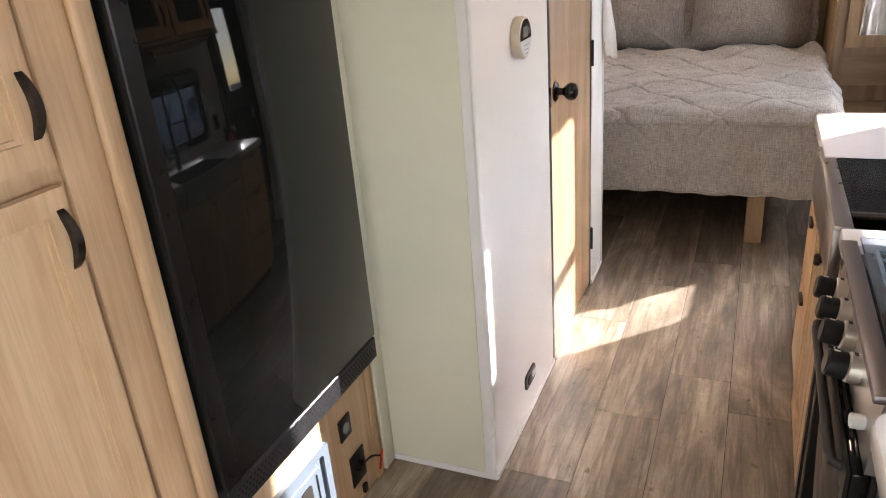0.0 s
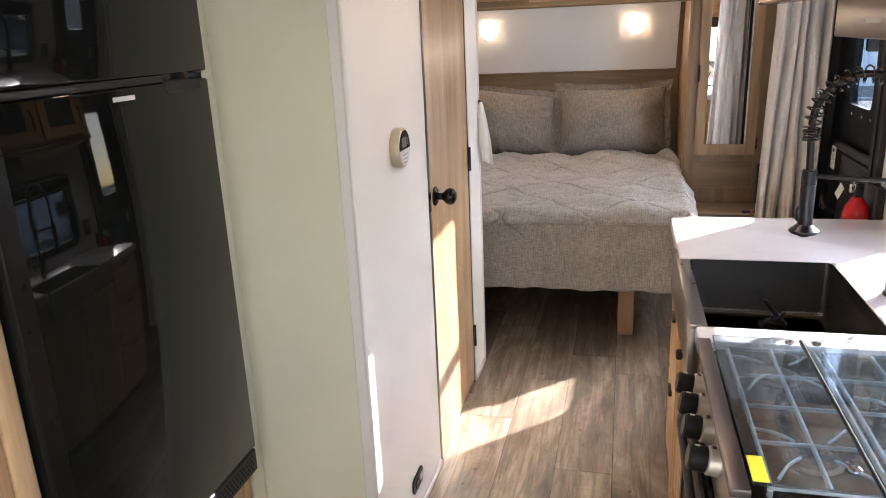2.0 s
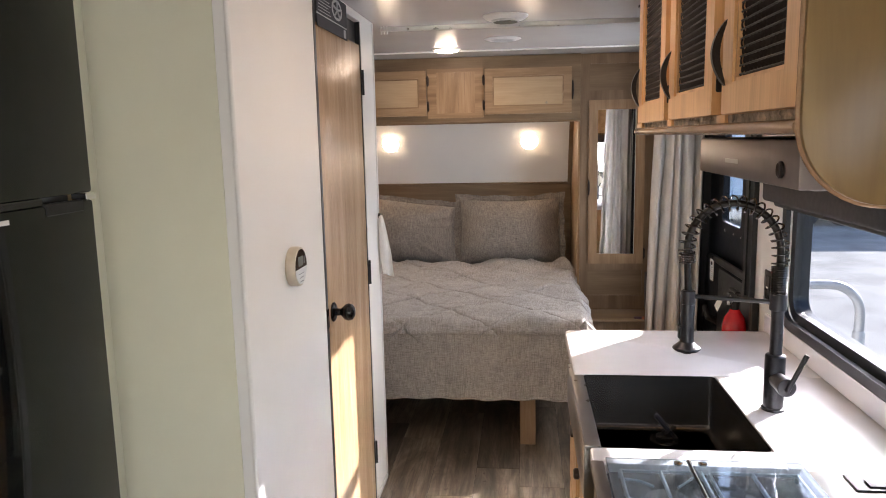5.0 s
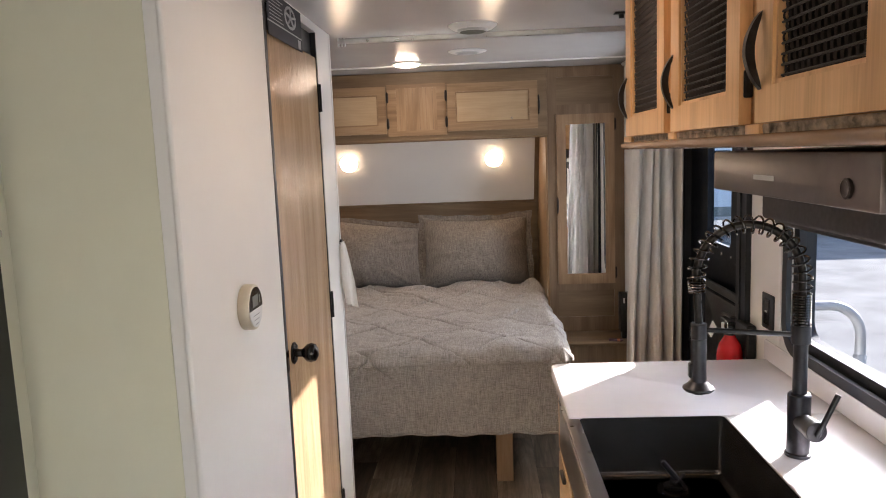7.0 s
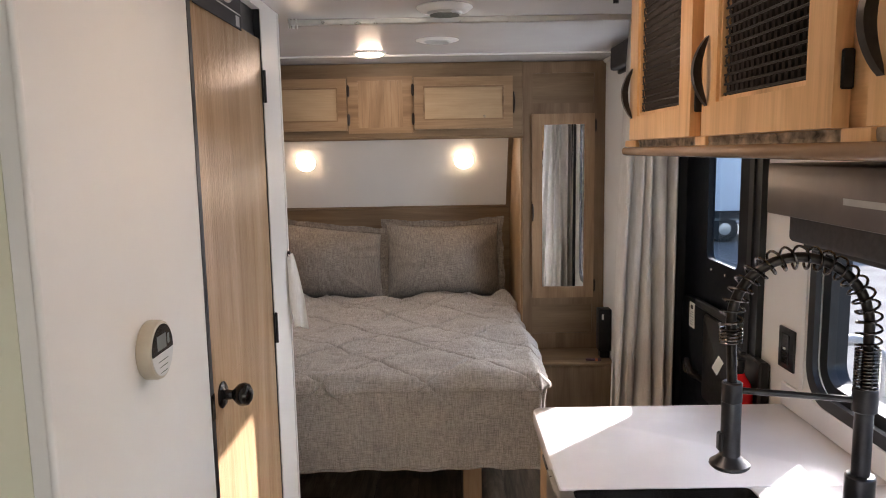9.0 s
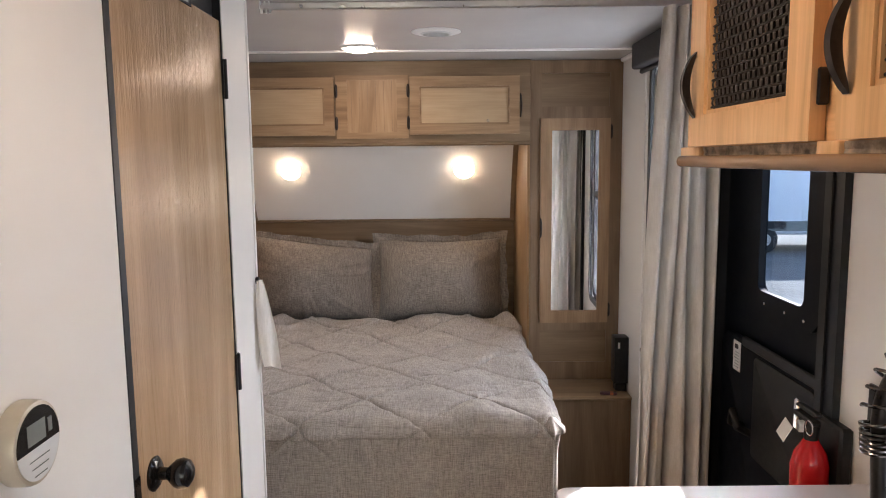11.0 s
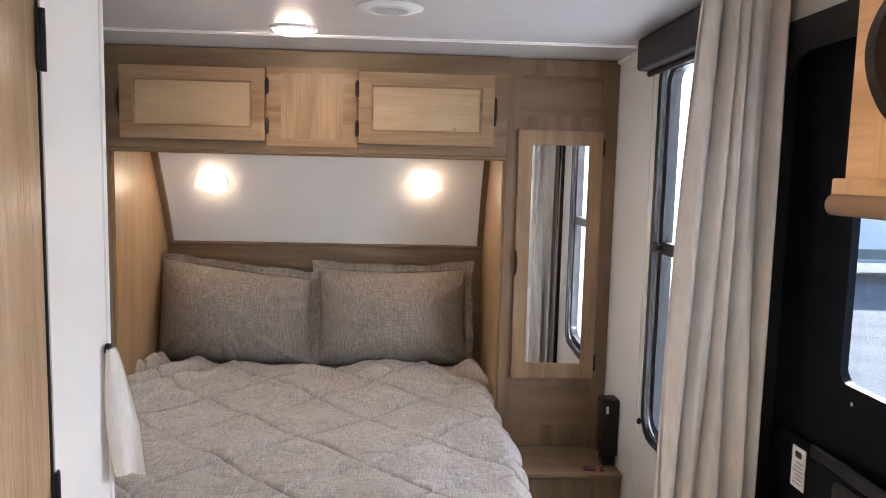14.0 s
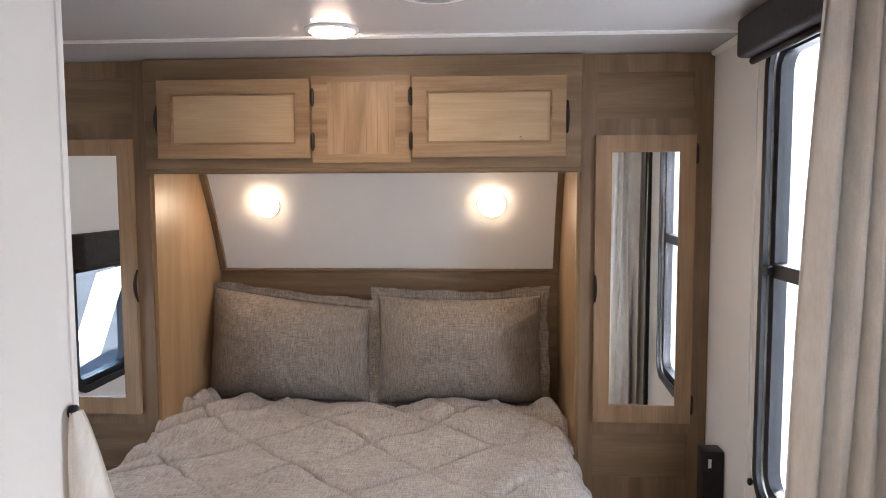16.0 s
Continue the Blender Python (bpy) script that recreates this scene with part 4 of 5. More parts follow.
part("stopper", join(lathe((0.612, 1.805, 0.772), (0, 0, 1), [(0, 0.022), (0.006, 0.024), (0.009, 0.010), (0.022, 0.008)], 18),
     moved(box(-0.042, 0.042, -0.008, 0.008, -0.006, 0.006, 0.003), pose(0.614, 1.805, 0.802, 0, 48, -20)), moved(box(-0.018, 0.018, -0.005, 0.005, -0.004, 0.004, 0.002), pose(0.625, 1.80, 0.795, 0, -30, 30))), BLACKPLASTIC, dr, "black drain stopper")

# faucet
TX, TY = 0.832, 1.645
fa = thing("faucet", "gunmetal pull-down kitchen faucet with a coil spring", "faucet", (TX, TY, CZ))
part("base_ring", lathe((TX, TY, CZ), (0, 0, 1), [(0, 0.027), (0.006, 0.027), (0.008, 0.024)], 28), GUN, fa)
part("body", lathe((TX, TY, CZ + 0.006), (0, 0, 1), [(0, 0.0235), (0.128, 0.0235), (0.131, 0.021), (0.132, 0.017)], 28), GUN, fa)
part("pole", cyl((TX, TY, CZ + 0.136), (TX, TY, 1.20), 0.0145, 20), GUN, fa)
part("collar", lathe((TX, TY, 1.165), (0, 0, 1), [(0, 0.018), (0.002, 0.0195), (0.038, 0.0195), (0.040, 0.018)], 24), GUN, fa)
ARC = []
RA, REACH = 0.104, Vector((-0.962, 0.272, 0.0))    # radius of the bow and the way that it reaches
for k in range(6):
    ARC.append((TX, TY, 1.205 + 0.100 * k / 5))
for k in range(1, 25):
    a = math.pi * k / 24
    ARC.append(tuple(Vector((TX, TY, 1.305 + RA * 1.08 * math.sin(a))) + REACH * RA * (1 - math.cos(a))))
for k in range(1, 6):
    ARC.append(tuple(Vector((TX, TY, 1.305 - 0.120 * k / 5)) + REACH * (2 * RA - 0.006 * k / 5)))
part("hose", sweep(ARC, 0.0085, 12), HOSE, fa, "ribbed dark hose")


def along(points, s):
    pts = [Vector(p) for p in points]
    seg = [(b - a).length for a, b in zip(pts, pts[1:])]
    d = s * sum(seg)
    for a, b, l in zip(pts, pts[1:], seg):
        if d <= l:
            return a.lerp(b, d / l), (b - a).normalized()
        d -= l
    return pts[-1], (pts[-1] - pts[-2]).normalized()


def coil(points, s0, s1, turns, r, wire, seg=14):
    out = []
    n = int(turns * seg)
    for k in range(n + 1):
        s = s0 + (s1 - s0) * k / n
        p, d = along(points, s)
        side = Vector((0, 1, 0))
        up = d.cross(side).normalized()
        a = 2 * math.pi * k / seg
        out.append(p + r * (math.cos(a) * side + math.sin(a) * up))
    return sweep(out, wire, 6)


part("spring", coil(ARC, 0.12, 0.80, 20, 0.0185, 0.0022), SPRING, fa, "open coil spring round the hose")
part("spring_foot", coil(ARC, 0.0, 0.12, 12, 0.0175, 0.0024), SPRING, fa)
part("spring_end", coil(ARC, 0.80, 0.85, 5, 0.0175, 0.0024), SPRING, fa)
SX, SY = TX + REACH.x * (2 * RA - 0.006), TY + REACH.y * (2 * RA - 0.006)
part("arm", cyl((TX, TY, 1.184), (SX + 0.005, SY, 1.186), 0.0055, 14), GUN, fa)
part("holder", lathe((SX, SY, 1.165), (0, 0, 1), [(0, 0.015), (0.002, 0.017), (0.034, 0.017), (0.036, 0.0145)], 24), GUN, fa)
sp = part("spray_head", lathe((SX, SY, 1.045), (0, 0, 1), [(-0.004, 0.010), (-0.003, 0.013), (0.001, 0.014), (0.004, 0.030), (0.008, 0.034), (0.012, 0.033), (0.019, 0.024), (0.026, 0.0175),
          (0.05, 0.0165), (0.118, 0.0165), (0.124, 0.014), (0.16, 0.0075)], 28), GUN, fa)
part("button", box(SX - 0.022, SX - 0.012, SY - 0.008, SY + 0.008, 1.078, 1.112, 0.003), BLACKPLASTIC, sp)
lv = part("lever_hub", lathe((TX + 0.001, TY - 0.012, 0.999), (0.04, -1, 0), [(0, 0.019), (0.042, 0.0195), (0.044, 0.0215), (0.062, 0.0215), (0.0635, 0.0195)], 28), GUN, fa)
part("lever", sweep([(TX + 0.003, TY - 0.0785, 0.992), (TX + 0.022, TY - 0.0795, 1.035), (TX + 0.042, TY - 0.079, 1.079)], [0.0055, 0.0055, 0.006], 12), GUN, lv)
part("set_screw", cyl((TX + 0.010, TY - 0.0765, 0.990), (TX + 0.010, TY - 0.0775, 0.990), 0.0028, 12), BLACKPLASTIC, lv)

# gas range
RY0, RY1 = 0.796, 1.314
rg = thing("gas_range", "stainless gas range with a dark glass lid", "range", (0.66, 1.05, 0.0))
part("body", box(0.385, 0.96, RY0 + 0.002, RY1 - 0.002, 0.05, 0.905, 0.004), BLACKPLASTIC, rg)
panel_pts = [(0.374, 0.805), (0.392, 0.805), (0.392, 0.9175), (0.381, 0.9175)]
part("control_panel", plate([(a, b) for a, b in panel_pts], "y", RY0 + 0.003, RY1 - 0.003), STEEL, rg, "brushed steel control panel")
part("front_trim", box(0.368, 0.396, RY0 + 0.001, RY1 - 0.001, 0.918, 0.9315, 0.003, 2), TRIMSTEEL, rg)
part("rear_trim", box(0.775, 0.963, RY0 + 0.003, RY1 - 0.003, 0.906, 0.924, 0.003, 2), STEEL, rg)
rv = part("rear_vent", box(0.845, 0.905, 1.225, 1.29, 0.9242, 0.9275, 0.0015), BLACKPLASTIC, rg)
part("vent_flap", box(0.872, 0.902, 1.235, 1.262, 0.9277, 0.931, 0.001), BLACKPLASTIC, rv)
part("cooktop", box(0.3962, 0.775, RY0 + 0.006, RY1 - 0.006, 0.893, 0.9065, 0.002), KNOBBLACK, rg)


def lid(x0, x1):
    g = part("glass_lid", box(x0, x1, RY0 + 0.008, RY1 - 0.008, 0.936, 0.941, 0.001), COOKGLASS, rg, "smoked glass lid with dust specks and a painted bluish sky haze", smooth=0)
    for y in (RY0 + 0.06, RY1 - 0.03):
        part("pad", lathe(((x1 - 0.02) if x0 < 0.5 else (x0 + 0.02), y, 0.9411), (0, 0, 1), [(0, 0.009), (0.003, 0.009), (0.004, 0.006)], 16), CHROME, g)
    return g


lid(0.398, 0.556)
lid(0.563, 0.774)
part("lid_hinge", box(0.557, 0.562, RY0 + 0.008, RY1 - 0.008, 0.934, 0.943, 0.002), BLACKPLASTIC, rg)


def grate(xa, xb, ya, yb):
    z, bars = 0.925, []
    for x in (xa, (xa + xb) / 2, xb):
        bars.append(box(x - 0.0026, x + 0.0026, ya, yb, z - 0.010, z, 0.0015))
    for k in range(5):
        y = ya + (yb - ya) * k / 4
        bars.append(box(xa, xb, y - 0.0022, y + 0.0022, z - 0.008, z - 0.001, 0.0015))
    for cx, cy in ((xa, ya), (xb, ya), (xa, yb), (xb, yb)):
        bars.append(cyl((cx, cy, 0.9066), (cx, cy, z - 0.008), 0.004, 8))
    return join(*bars)


IRON = plain("grey_enamel_grate", (0.42, 0.48, 0.54), 0.3, 0.2, 0.1, 40, 0.1)
part("grate", grate(0.425, 0.58, RY0 + 0.03, RY1 - 0.03), IRON, rg, "grey enamelled pan grate")
part("grate", grate(0.595, 0.76, RY0 + 0.03, RY1 - 0.03), IRON, rg, "grey enamelled pan grate")
for x, y in ((0.50, 0.92), (0.50, 1.19), (0.68, 1.05)):
    part("burner", lathe((x, y, 0.9066), (0, 0, 1), [(0, 0.042), (0.004, 0.042), (0.006, 0.034), (0.010, 0.032), (0.012, 0.026)], 26), BLACKPLASTIC, rg)
for cx, cy in ((0.50, 0.92), (0.50, 1.19), (0.68, 1.05)):
    for k in range(4):
        a = radians(45 + 90 * k)
        pts = [(cx + d * math.cos(a + s), cy + d * math.sin(a + s), 0.9245 + e) for d, s, e in ((0.098, 0.10, -0.005), (0.066, 0.03, 0.0005), (0.048, 0.0, 0.001), (0.032, 0.0, 0.001))]
        part("finger", sweep(pts, 0.0026, 6), IRON, rg)
part("sticker", box(0.398, 0.4195, 0.806, 0.870, 0.9412, 0.9418, 0), YELLOW, rg, "bright yellow warning sticker")
for k, y in enumerate((1.221, 1.141, 1.060, 0.963)):
    ax = Vector((-0.985, 0, 0.17))
    o = Vector((0.379, y, 0.866))
    kn = part("knob", lathe(o, ax, [(0, 0.020), (0.002, 0.024), (0.020, 0.0235), (0.022, 0.021)], 26), KNOBSTEEL, rg, "black and steel burner knob")
    part("grip", lathe(o + ax * 0.0225, ax, [(0, 0.0205), (0.002, 0.0215), (0.026, 0.0205), (0.029, 0.017)], 26), BLACKPLASTIC, kn)
    part("mark", moved(box(-0.004, 0.004, -0.002, 0.002, 0, 0.0008, 0), pose(o.x - 0.036, y, o.z + 0.0285, 0, 10, 0)), PAPER, kn)
    part("mark", moved(box(-0.003, 0.003, -0.004, 0.004, 0, 0.0008, 0), pose(o.x - 0.010, y, o.z + 0.0265, 0, 10, 0)), INK, kn)
od = part("oven_door", box(0.360, 0.384, RY0 + 0.006, RY1 - 0.006, 0.29, 0.80, 0.005, 2), BLACKGLASS, rg, "black glass oven door")
part("door_frame", ring([(RY0 + 0.006, 0.29), (RY1 - 0.006, 0.29), (RY1 - 0.006, 0.80), (RY0 + 0.006, 0.80)],
     [(RY0 + 0.03, 0.32), (RY1 - 0.03, 0.32), (RY1 - 0.03, 0.75), (RY0 + 0.03, 0.75)], "x", 0.354, 0.3595), BLACKPLASTIC, od)
part("handle", sweep([(0.358, RY0 + 0.05, 0.775), (0.344, RY0 + 0.055, 0.778), (0.341, RY0 + 0.08, 0.778), (0.341, RY1 - 0.08, 0.778), (0.344, RY1 - 0.055, 0.778), (0.358, RY1 - 0.05, 0.775)], 0.008, 12), BLACKPLASTIC, od)
part("drawer", box(0.354, 0.384, RY0 + 0.006, RY1 - 0.006, 0.06, 0.282, 0.004), BLACKGLASS, rg)
part("bumper", lathe((0.3765, 0.862, 0.845), (-1, 0, 0), [(0, 0.010), (0.008, 0.012), (0.018, 0.011), (0.02, 0.008)], 16), GREYPLASTIC, rg, "small pale rubber bumper")

# base cabinets
BF = 0.408
cab = thing("sink_cabinet", "maple base cabinet under the sink", "cabinet", (0.7, 1.65, 0))
part("body", holed("z", 0.08, 0.72, BF, XR - 0.003, 1.322, 2.00, []), MAPLE, cab)
part("top_rail", box(BF, BF + 0.02, 1.322, 1.405, 0.722, 0.880, 0.002), MAPLE_Y, cab)
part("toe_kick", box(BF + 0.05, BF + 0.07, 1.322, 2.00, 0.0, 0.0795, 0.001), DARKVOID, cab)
for a, b in ((1.335, 1.655), (1.665, 1.99)):
    d = raised_door(cab, "x", a, b, 0.10, 0.785, BF, -1, MAPLE, PANEL, 0.055, 0.022)
    yk = b - 0.03
    if a < 1.5:
        part("knob", lathe((BF - 0.022, yk, 0.748), (-1, 0, 0), [(0, 0.008), (0.012, 0.007), (0.016, 0.014), (0.026, 0.014), (0.029, 0.010)], 18), BRONZE, d)
BF2 = 0.416
cab2 = thing("drawer_cabinet", "maple drawer cabinet at the end of the counter", "cabinet", (0.7, 2.17, 0))
part("body", box(BF2, XR - 0.003, 2.004, 2.340, 0.08, 0.8815, 0.003), MAPLE, cab2)
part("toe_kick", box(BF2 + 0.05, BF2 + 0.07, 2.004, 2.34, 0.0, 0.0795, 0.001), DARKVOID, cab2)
for z0, z1 in ((0.66, 0.865), (0.40, 0.645), (0.10, 0.385)):
    d = part("drawer_front", box(BF2 - 0.022, BF2 - 0.002, 2.015, 2.328, z0, z1, 0.004, 2), MAPLE_Y, cab2)
    part("pull", box(BF2 - 0.034, BF2 - 0.0215, 2.13, 2.21, z1 - 0.022, z1 - 0.008, 0.005, 2), BRONZE, d, "dark bronze edge pull")
cab3 = thing("near_cabinet", "maple base cabinet beside the range", "cabinet", (0.7, 0.42, 0))
part("body", box(BF, XR - 0.003, 0.07, 0.790, 0.0, 0.8815, 0.003), MAPLE, cab3)
part("side_guard", box(BF - 0.018, BF - 0.001, 0.60, 0.79, 0.10, 0.86, 0.003), BLACKPLASTIC, cab3)

# overhead cabinet with wire-mesh doors
OX, OZ0, OZ1 = 0.607, 1.598, 2.073
oc = thing("overhead_cabinet", "maple overhead cabinet with black wire-mesh doors", "cabinet", (0.83, 1.58, 1.58))
part("body", join(box(OX, OX + 0.018, 0.90, 2.2881, OZ0, OZ1, 0.002), box(OX + 0.018, XR - 0.002, 0.90, 2.288, OZ0 - 0.012, OZ0 + 0.012, 0.002),
     box(OX + 0.018, XR - 0.002, 2.27, 2.2879, OZ0, OZ1, 0.002)), LITMAPLE_Y, oc)
def bark():
    """An uneven strip of bark left along the lower edge of the carcass."""
    rows = []
    for k in range(121):
        y = 0.90 + 1.31 * k / 120
        top = OZ0 + 0.0165
        row = []
        for j in range(7):
            o = 0.0035 * noise.noise(Vector((y * 45, j * 0.9, 0.4))) + 0.0015 * noise.noise(Vector((y * 140, j * 2.1, 3.4)))
            row.append((OX - 0.006 - (o if 0 < j < 6 else 0.0), y, OZ0 - 0.002 + (top - OZ0 + 0.002) * j / 6))
        rows.append(row)
    return sheet(rows, Vector((0.004, 0.0, 0.0)))


part("worn_edge", bark(), BARK, oc, "rough grey-brown bark edge showing above the rail")
for ya, yb in ((1.268, 1.326), (1.747, 1.797), (2.19, 2.288)):
    part("stile", box(OX - 0.0125, OX - 0.0005, ya, yb, OZ0 - 0.003, OZ0 + 0.0172, 0.002, 2), LITMAPLE, oc)
rail_pts = [(OX - 0.012, 2.283, 1.590), (OX - 0.012, 2.28, 1.590), (OX - 0.012, 0.905, 1.590)]
part("rail", join(sweep(rail_pts, [0.008, 0.0105, 0.0105], 16), box(OX - 0.012, OX + 0.04, 0.905, 2.28, 1.5805, 1.5985, 0.004, 2)), RAILWOOD, oc, "rounded brown light rail")


def wire_mesh(y0, y1, z0, z1, x):
    bars = bmesh.new()
    n = int((y1 - y0) / 0.0085)
    for k in range(n + 1):
        y = y0 + (y1 - y0) * k / n
        pts = []
        m = int((z1 - z0) / 0.0042)
        for j in range(m + 1):
            z = z0 + (z1 - z0) * j / m
            pts.append(Vector((x + 0.0026 * math.cos(math.pi * (z - z0) / 0.0145 + math.pi * (k % 2)), y, z)))
        prev = None
        for p in pts:
            row = [bars.verts.new(p + Vector(o)) for o in ((0.0010, -0.0027, 0), (-0.0014, 0, 0), (0.0010, 0.0027, 0))]
            if prev:
                for i in range(3):
                    bars.faces.new((prev[i], prev[(i + 1) % 3], row[(i + 1) % 3], row[i]))
            prev = row
    rows = int((z1 - z0) / 0.0145)
    for r in range(rows + 1):
        z = z0 + 0.00725 + 0.0145 * r
        if z < z1:
            bars = join(bars, sweep([(x - 0.0012, y0, z), (x - 0.0012, y1, z)], 0.0019, 6))
    return bars


for y0, y1 in ((1.800, 2.215), (1.330, 1.742), (0.888, 1.262)):
    d = part("door", ring([(y0, 1.616), (y1, 1.616), (y1, 2.055), (y0, 2.055)], [(y0 + 0.062, 1.668), (y1 - 0.062, 1.668), (y1 - 0.062, 1.995), (y0 + 0.062, 1.995)],
             "x", OX - 0.021, OX - 0.001), LITMAPLE, oc)
    part("bead", ring([(y0 + 0.062, 1.668), (y1 - 0.062, 1.668), (y1 - 0.062, 1.995), (y0 + 0.062, 1.995)],
         [(y0 + 0.069, 1.675), (y1 - 0.069, 1.675), (y1 - 0.069, 1.988), (y0 + 0.069, 1.988)], "x", OX - 0.016, OX - 0.002), LITMAPLE, d)
    part("mesh_insert", wire_mesh(y0 + 0.066, y1 - 0.066, 1.672, 1.991, OX - 0.009), MESHMETAL, d, "woven dark bronze wire mesh", smooth=50)
    part("backing", box(OX - 0.0025, OX - 0.0008, y0 + 0.064, y1 - 0.064, 1.670, 1.993, 0), DARKVOID, d)
    bow_handle(d, "x", y1 - 0.022, 1.720, OX - 0.021, -1, 0.112)
    for z in (1.68, 2.01):
        part("hinge", box(OX - 0.015, OX - 0.001, y0 - 0.007, y0 - 0.001, z - 0.022, z + 0.022, 0.002), BLACKPLASTIC, d)
ep = thing("cabinet_end_panel", "dark olive-brown wooden end panel with a rounded corner", "panel", (0.8, 0.87, 1.49))
pts = [(XR - 0.002, OZ1), (0.585, OZ1)]
for k in range(11):
    a = radians(180 + 9 * k)
    pts.append((0.585 + 0.11 + 0.11 * math.cos(a), 1.488 + 0.11 + 0.11 * math.sin(a)))
pts.append((XR - 0.002, 1.488))
# much darker and more olive than the cabinet doors
OLIVE = wood("olive_brown_wood", (0.15, 0.087, 0.024), (0.185, 0.112, 0.034), (0.215, 0.135, 0.046), "z", 0.3, 0.15)
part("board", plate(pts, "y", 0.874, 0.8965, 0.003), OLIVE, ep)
part("edge_band", sweep([(a, 0.885, b) for a, b in pts[1:]], 0.0045, 10), RAILWOOD, ep)

# range hood
hd = thing("range_hood", "dark steel range hood under the cabinet", "range hood", (0.83, 1.28, 1.49))
part("body", box(0.625, XR - 0.003, 0.985, 1.572, 1.500, 1.5725, 0.004, 2), HOOD, hd)
part("badge", box(0.6241, 0.6247, 1.282, 1.366, 1.5265, 1.5345, 0.0002), GREYINK, hd, "small silver badge bar")
part("dial", lathe((0.625, 1.056, 1.5265), (-1, 0, 0), [(0, 0.0135), (0.004, 0.0135), (0.005, 0.011), (0.003, 0.008)], 22), BRONZE, hd)
part("filter", box(0.66, 1.0, 1.02, 1.54, 1.496, 1.4995, 0.001), STEELDARK, hd)

# ---------------------------------------------------------------- bedroom cabinets
CY = 4.515
XA0, XA1 = -0.985, 0.588
uc = thing("bed_overhead_cabinet", "tan wooden overhead cabinet above the bed", "cabinet", ((XA0 + XA1) / 2, 4.7, 1.664))
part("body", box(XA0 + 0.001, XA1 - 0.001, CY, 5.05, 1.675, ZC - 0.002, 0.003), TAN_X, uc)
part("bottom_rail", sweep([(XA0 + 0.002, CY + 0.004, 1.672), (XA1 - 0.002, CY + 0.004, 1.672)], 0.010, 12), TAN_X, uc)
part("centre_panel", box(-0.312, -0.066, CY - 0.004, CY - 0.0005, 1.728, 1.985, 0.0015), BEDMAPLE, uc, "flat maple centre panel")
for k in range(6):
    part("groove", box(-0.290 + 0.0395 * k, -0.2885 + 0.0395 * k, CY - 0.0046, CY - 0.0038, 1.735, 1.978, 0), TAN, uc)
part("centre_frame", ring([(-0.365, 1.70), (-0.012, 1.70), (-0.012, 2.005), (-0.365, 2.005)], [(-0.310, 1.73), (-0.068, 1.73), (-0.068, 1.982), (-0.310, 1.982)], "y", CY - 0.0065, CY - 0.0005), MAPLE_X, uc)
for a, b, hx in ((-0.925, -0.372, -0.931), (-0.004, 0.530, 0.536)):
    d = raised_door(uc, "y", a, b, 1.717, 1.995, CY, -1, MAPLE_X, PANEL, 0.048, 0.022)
    pts = [(hx, CY - 0.004 - 0.020 * math.sin(math.pi * k / 10), 1.80 + 0.11 * k / 10) for k in range(11)]
    part("handle", sweep(pts, [0.004 + 0.003 * math.sin(math.pi * k / 10) for k in range(11)], 8), BRONZE, d)
    for z in (1.775, 1.930):
        hxx = b + 0.008 if a < -0.5 else a - 0.008
        part("hinge", lathe((hxx, CY - 0.006, z - 0.032), (0, 0, 1), [(0, 0.004), (0.012, 0.008), (0.052, 0.008), (0.064, 0.004)], 10), BRONZE, d)
part("knot", lathe((0.377, CY - 0.012, 1.782), (0, -1, 0), [(0, 0.008), (0.0006, 0.006)], 10), BARK, uc, "small dark knot in the maple")


def wardrobe(name, x0, x1, mirror_x0, mirror_x1, handle_x, hinge_x, label, tilt=0.0):
    t = thing(name, label, "wardrobe", ((x0 + x1) / 2, 4.8, 0.0))
    yf = 4.543
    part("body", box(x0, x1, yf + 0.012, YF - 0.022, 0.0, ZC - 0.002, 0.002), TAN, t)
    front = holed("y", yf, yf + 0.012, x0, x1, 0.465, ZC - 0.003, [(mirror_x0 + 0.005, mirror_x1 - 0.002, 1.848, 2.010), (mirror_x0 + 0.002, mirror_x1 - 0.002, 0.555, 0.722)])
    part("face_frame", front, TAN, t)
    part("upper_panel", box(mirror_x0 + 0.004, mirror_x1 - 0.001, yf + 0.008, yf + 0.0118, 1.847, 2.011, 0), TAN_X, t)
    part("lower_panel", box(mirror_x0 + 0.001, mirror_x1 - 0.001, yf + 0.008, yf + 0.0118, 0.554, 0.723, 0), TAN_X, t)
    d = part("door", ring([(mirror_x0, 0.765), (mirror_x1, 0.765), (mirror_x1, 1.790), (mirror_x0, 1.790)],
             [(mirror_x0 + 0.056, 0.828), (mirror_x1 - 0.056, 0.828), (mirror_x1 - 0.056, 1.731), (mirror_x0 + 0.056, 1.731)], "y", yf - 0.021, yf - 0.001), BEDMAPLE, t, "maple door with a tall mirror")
    xm = (mirror_x0 + mirror_x1) / 2
    part("mirror", moved(box(-0.118, 0.118, -0.0015, 0.0015, 0.826, 1.733, 0), pose(xm, yf - 0.0125, 0, 0, 0, -tilt)), MIRROR, d, "tall clear mirror", smooth=0)
    pts = [(handle_x, yf - 0.010 - 0.020 * math.sin(math.pi * k / 10), 1.19 + 0.12 * k / 10) for k in range(11)]
    part("handle", sweep(pts, [0.004 + 0.003 * math.sin(math.pi * k / 10) for k in range(11)], 8), BRONZE, d)
    for z in (0.83, 1.725):
        part("hinge", lathe((hinge_x, yf - 0.008, z - 0.035), (0, 0, 1), [(0, 0.004), (0.012, 0.008), (0.058, 0.008), (0.07, 0.004)], 10), BRONZE, d)
    return t


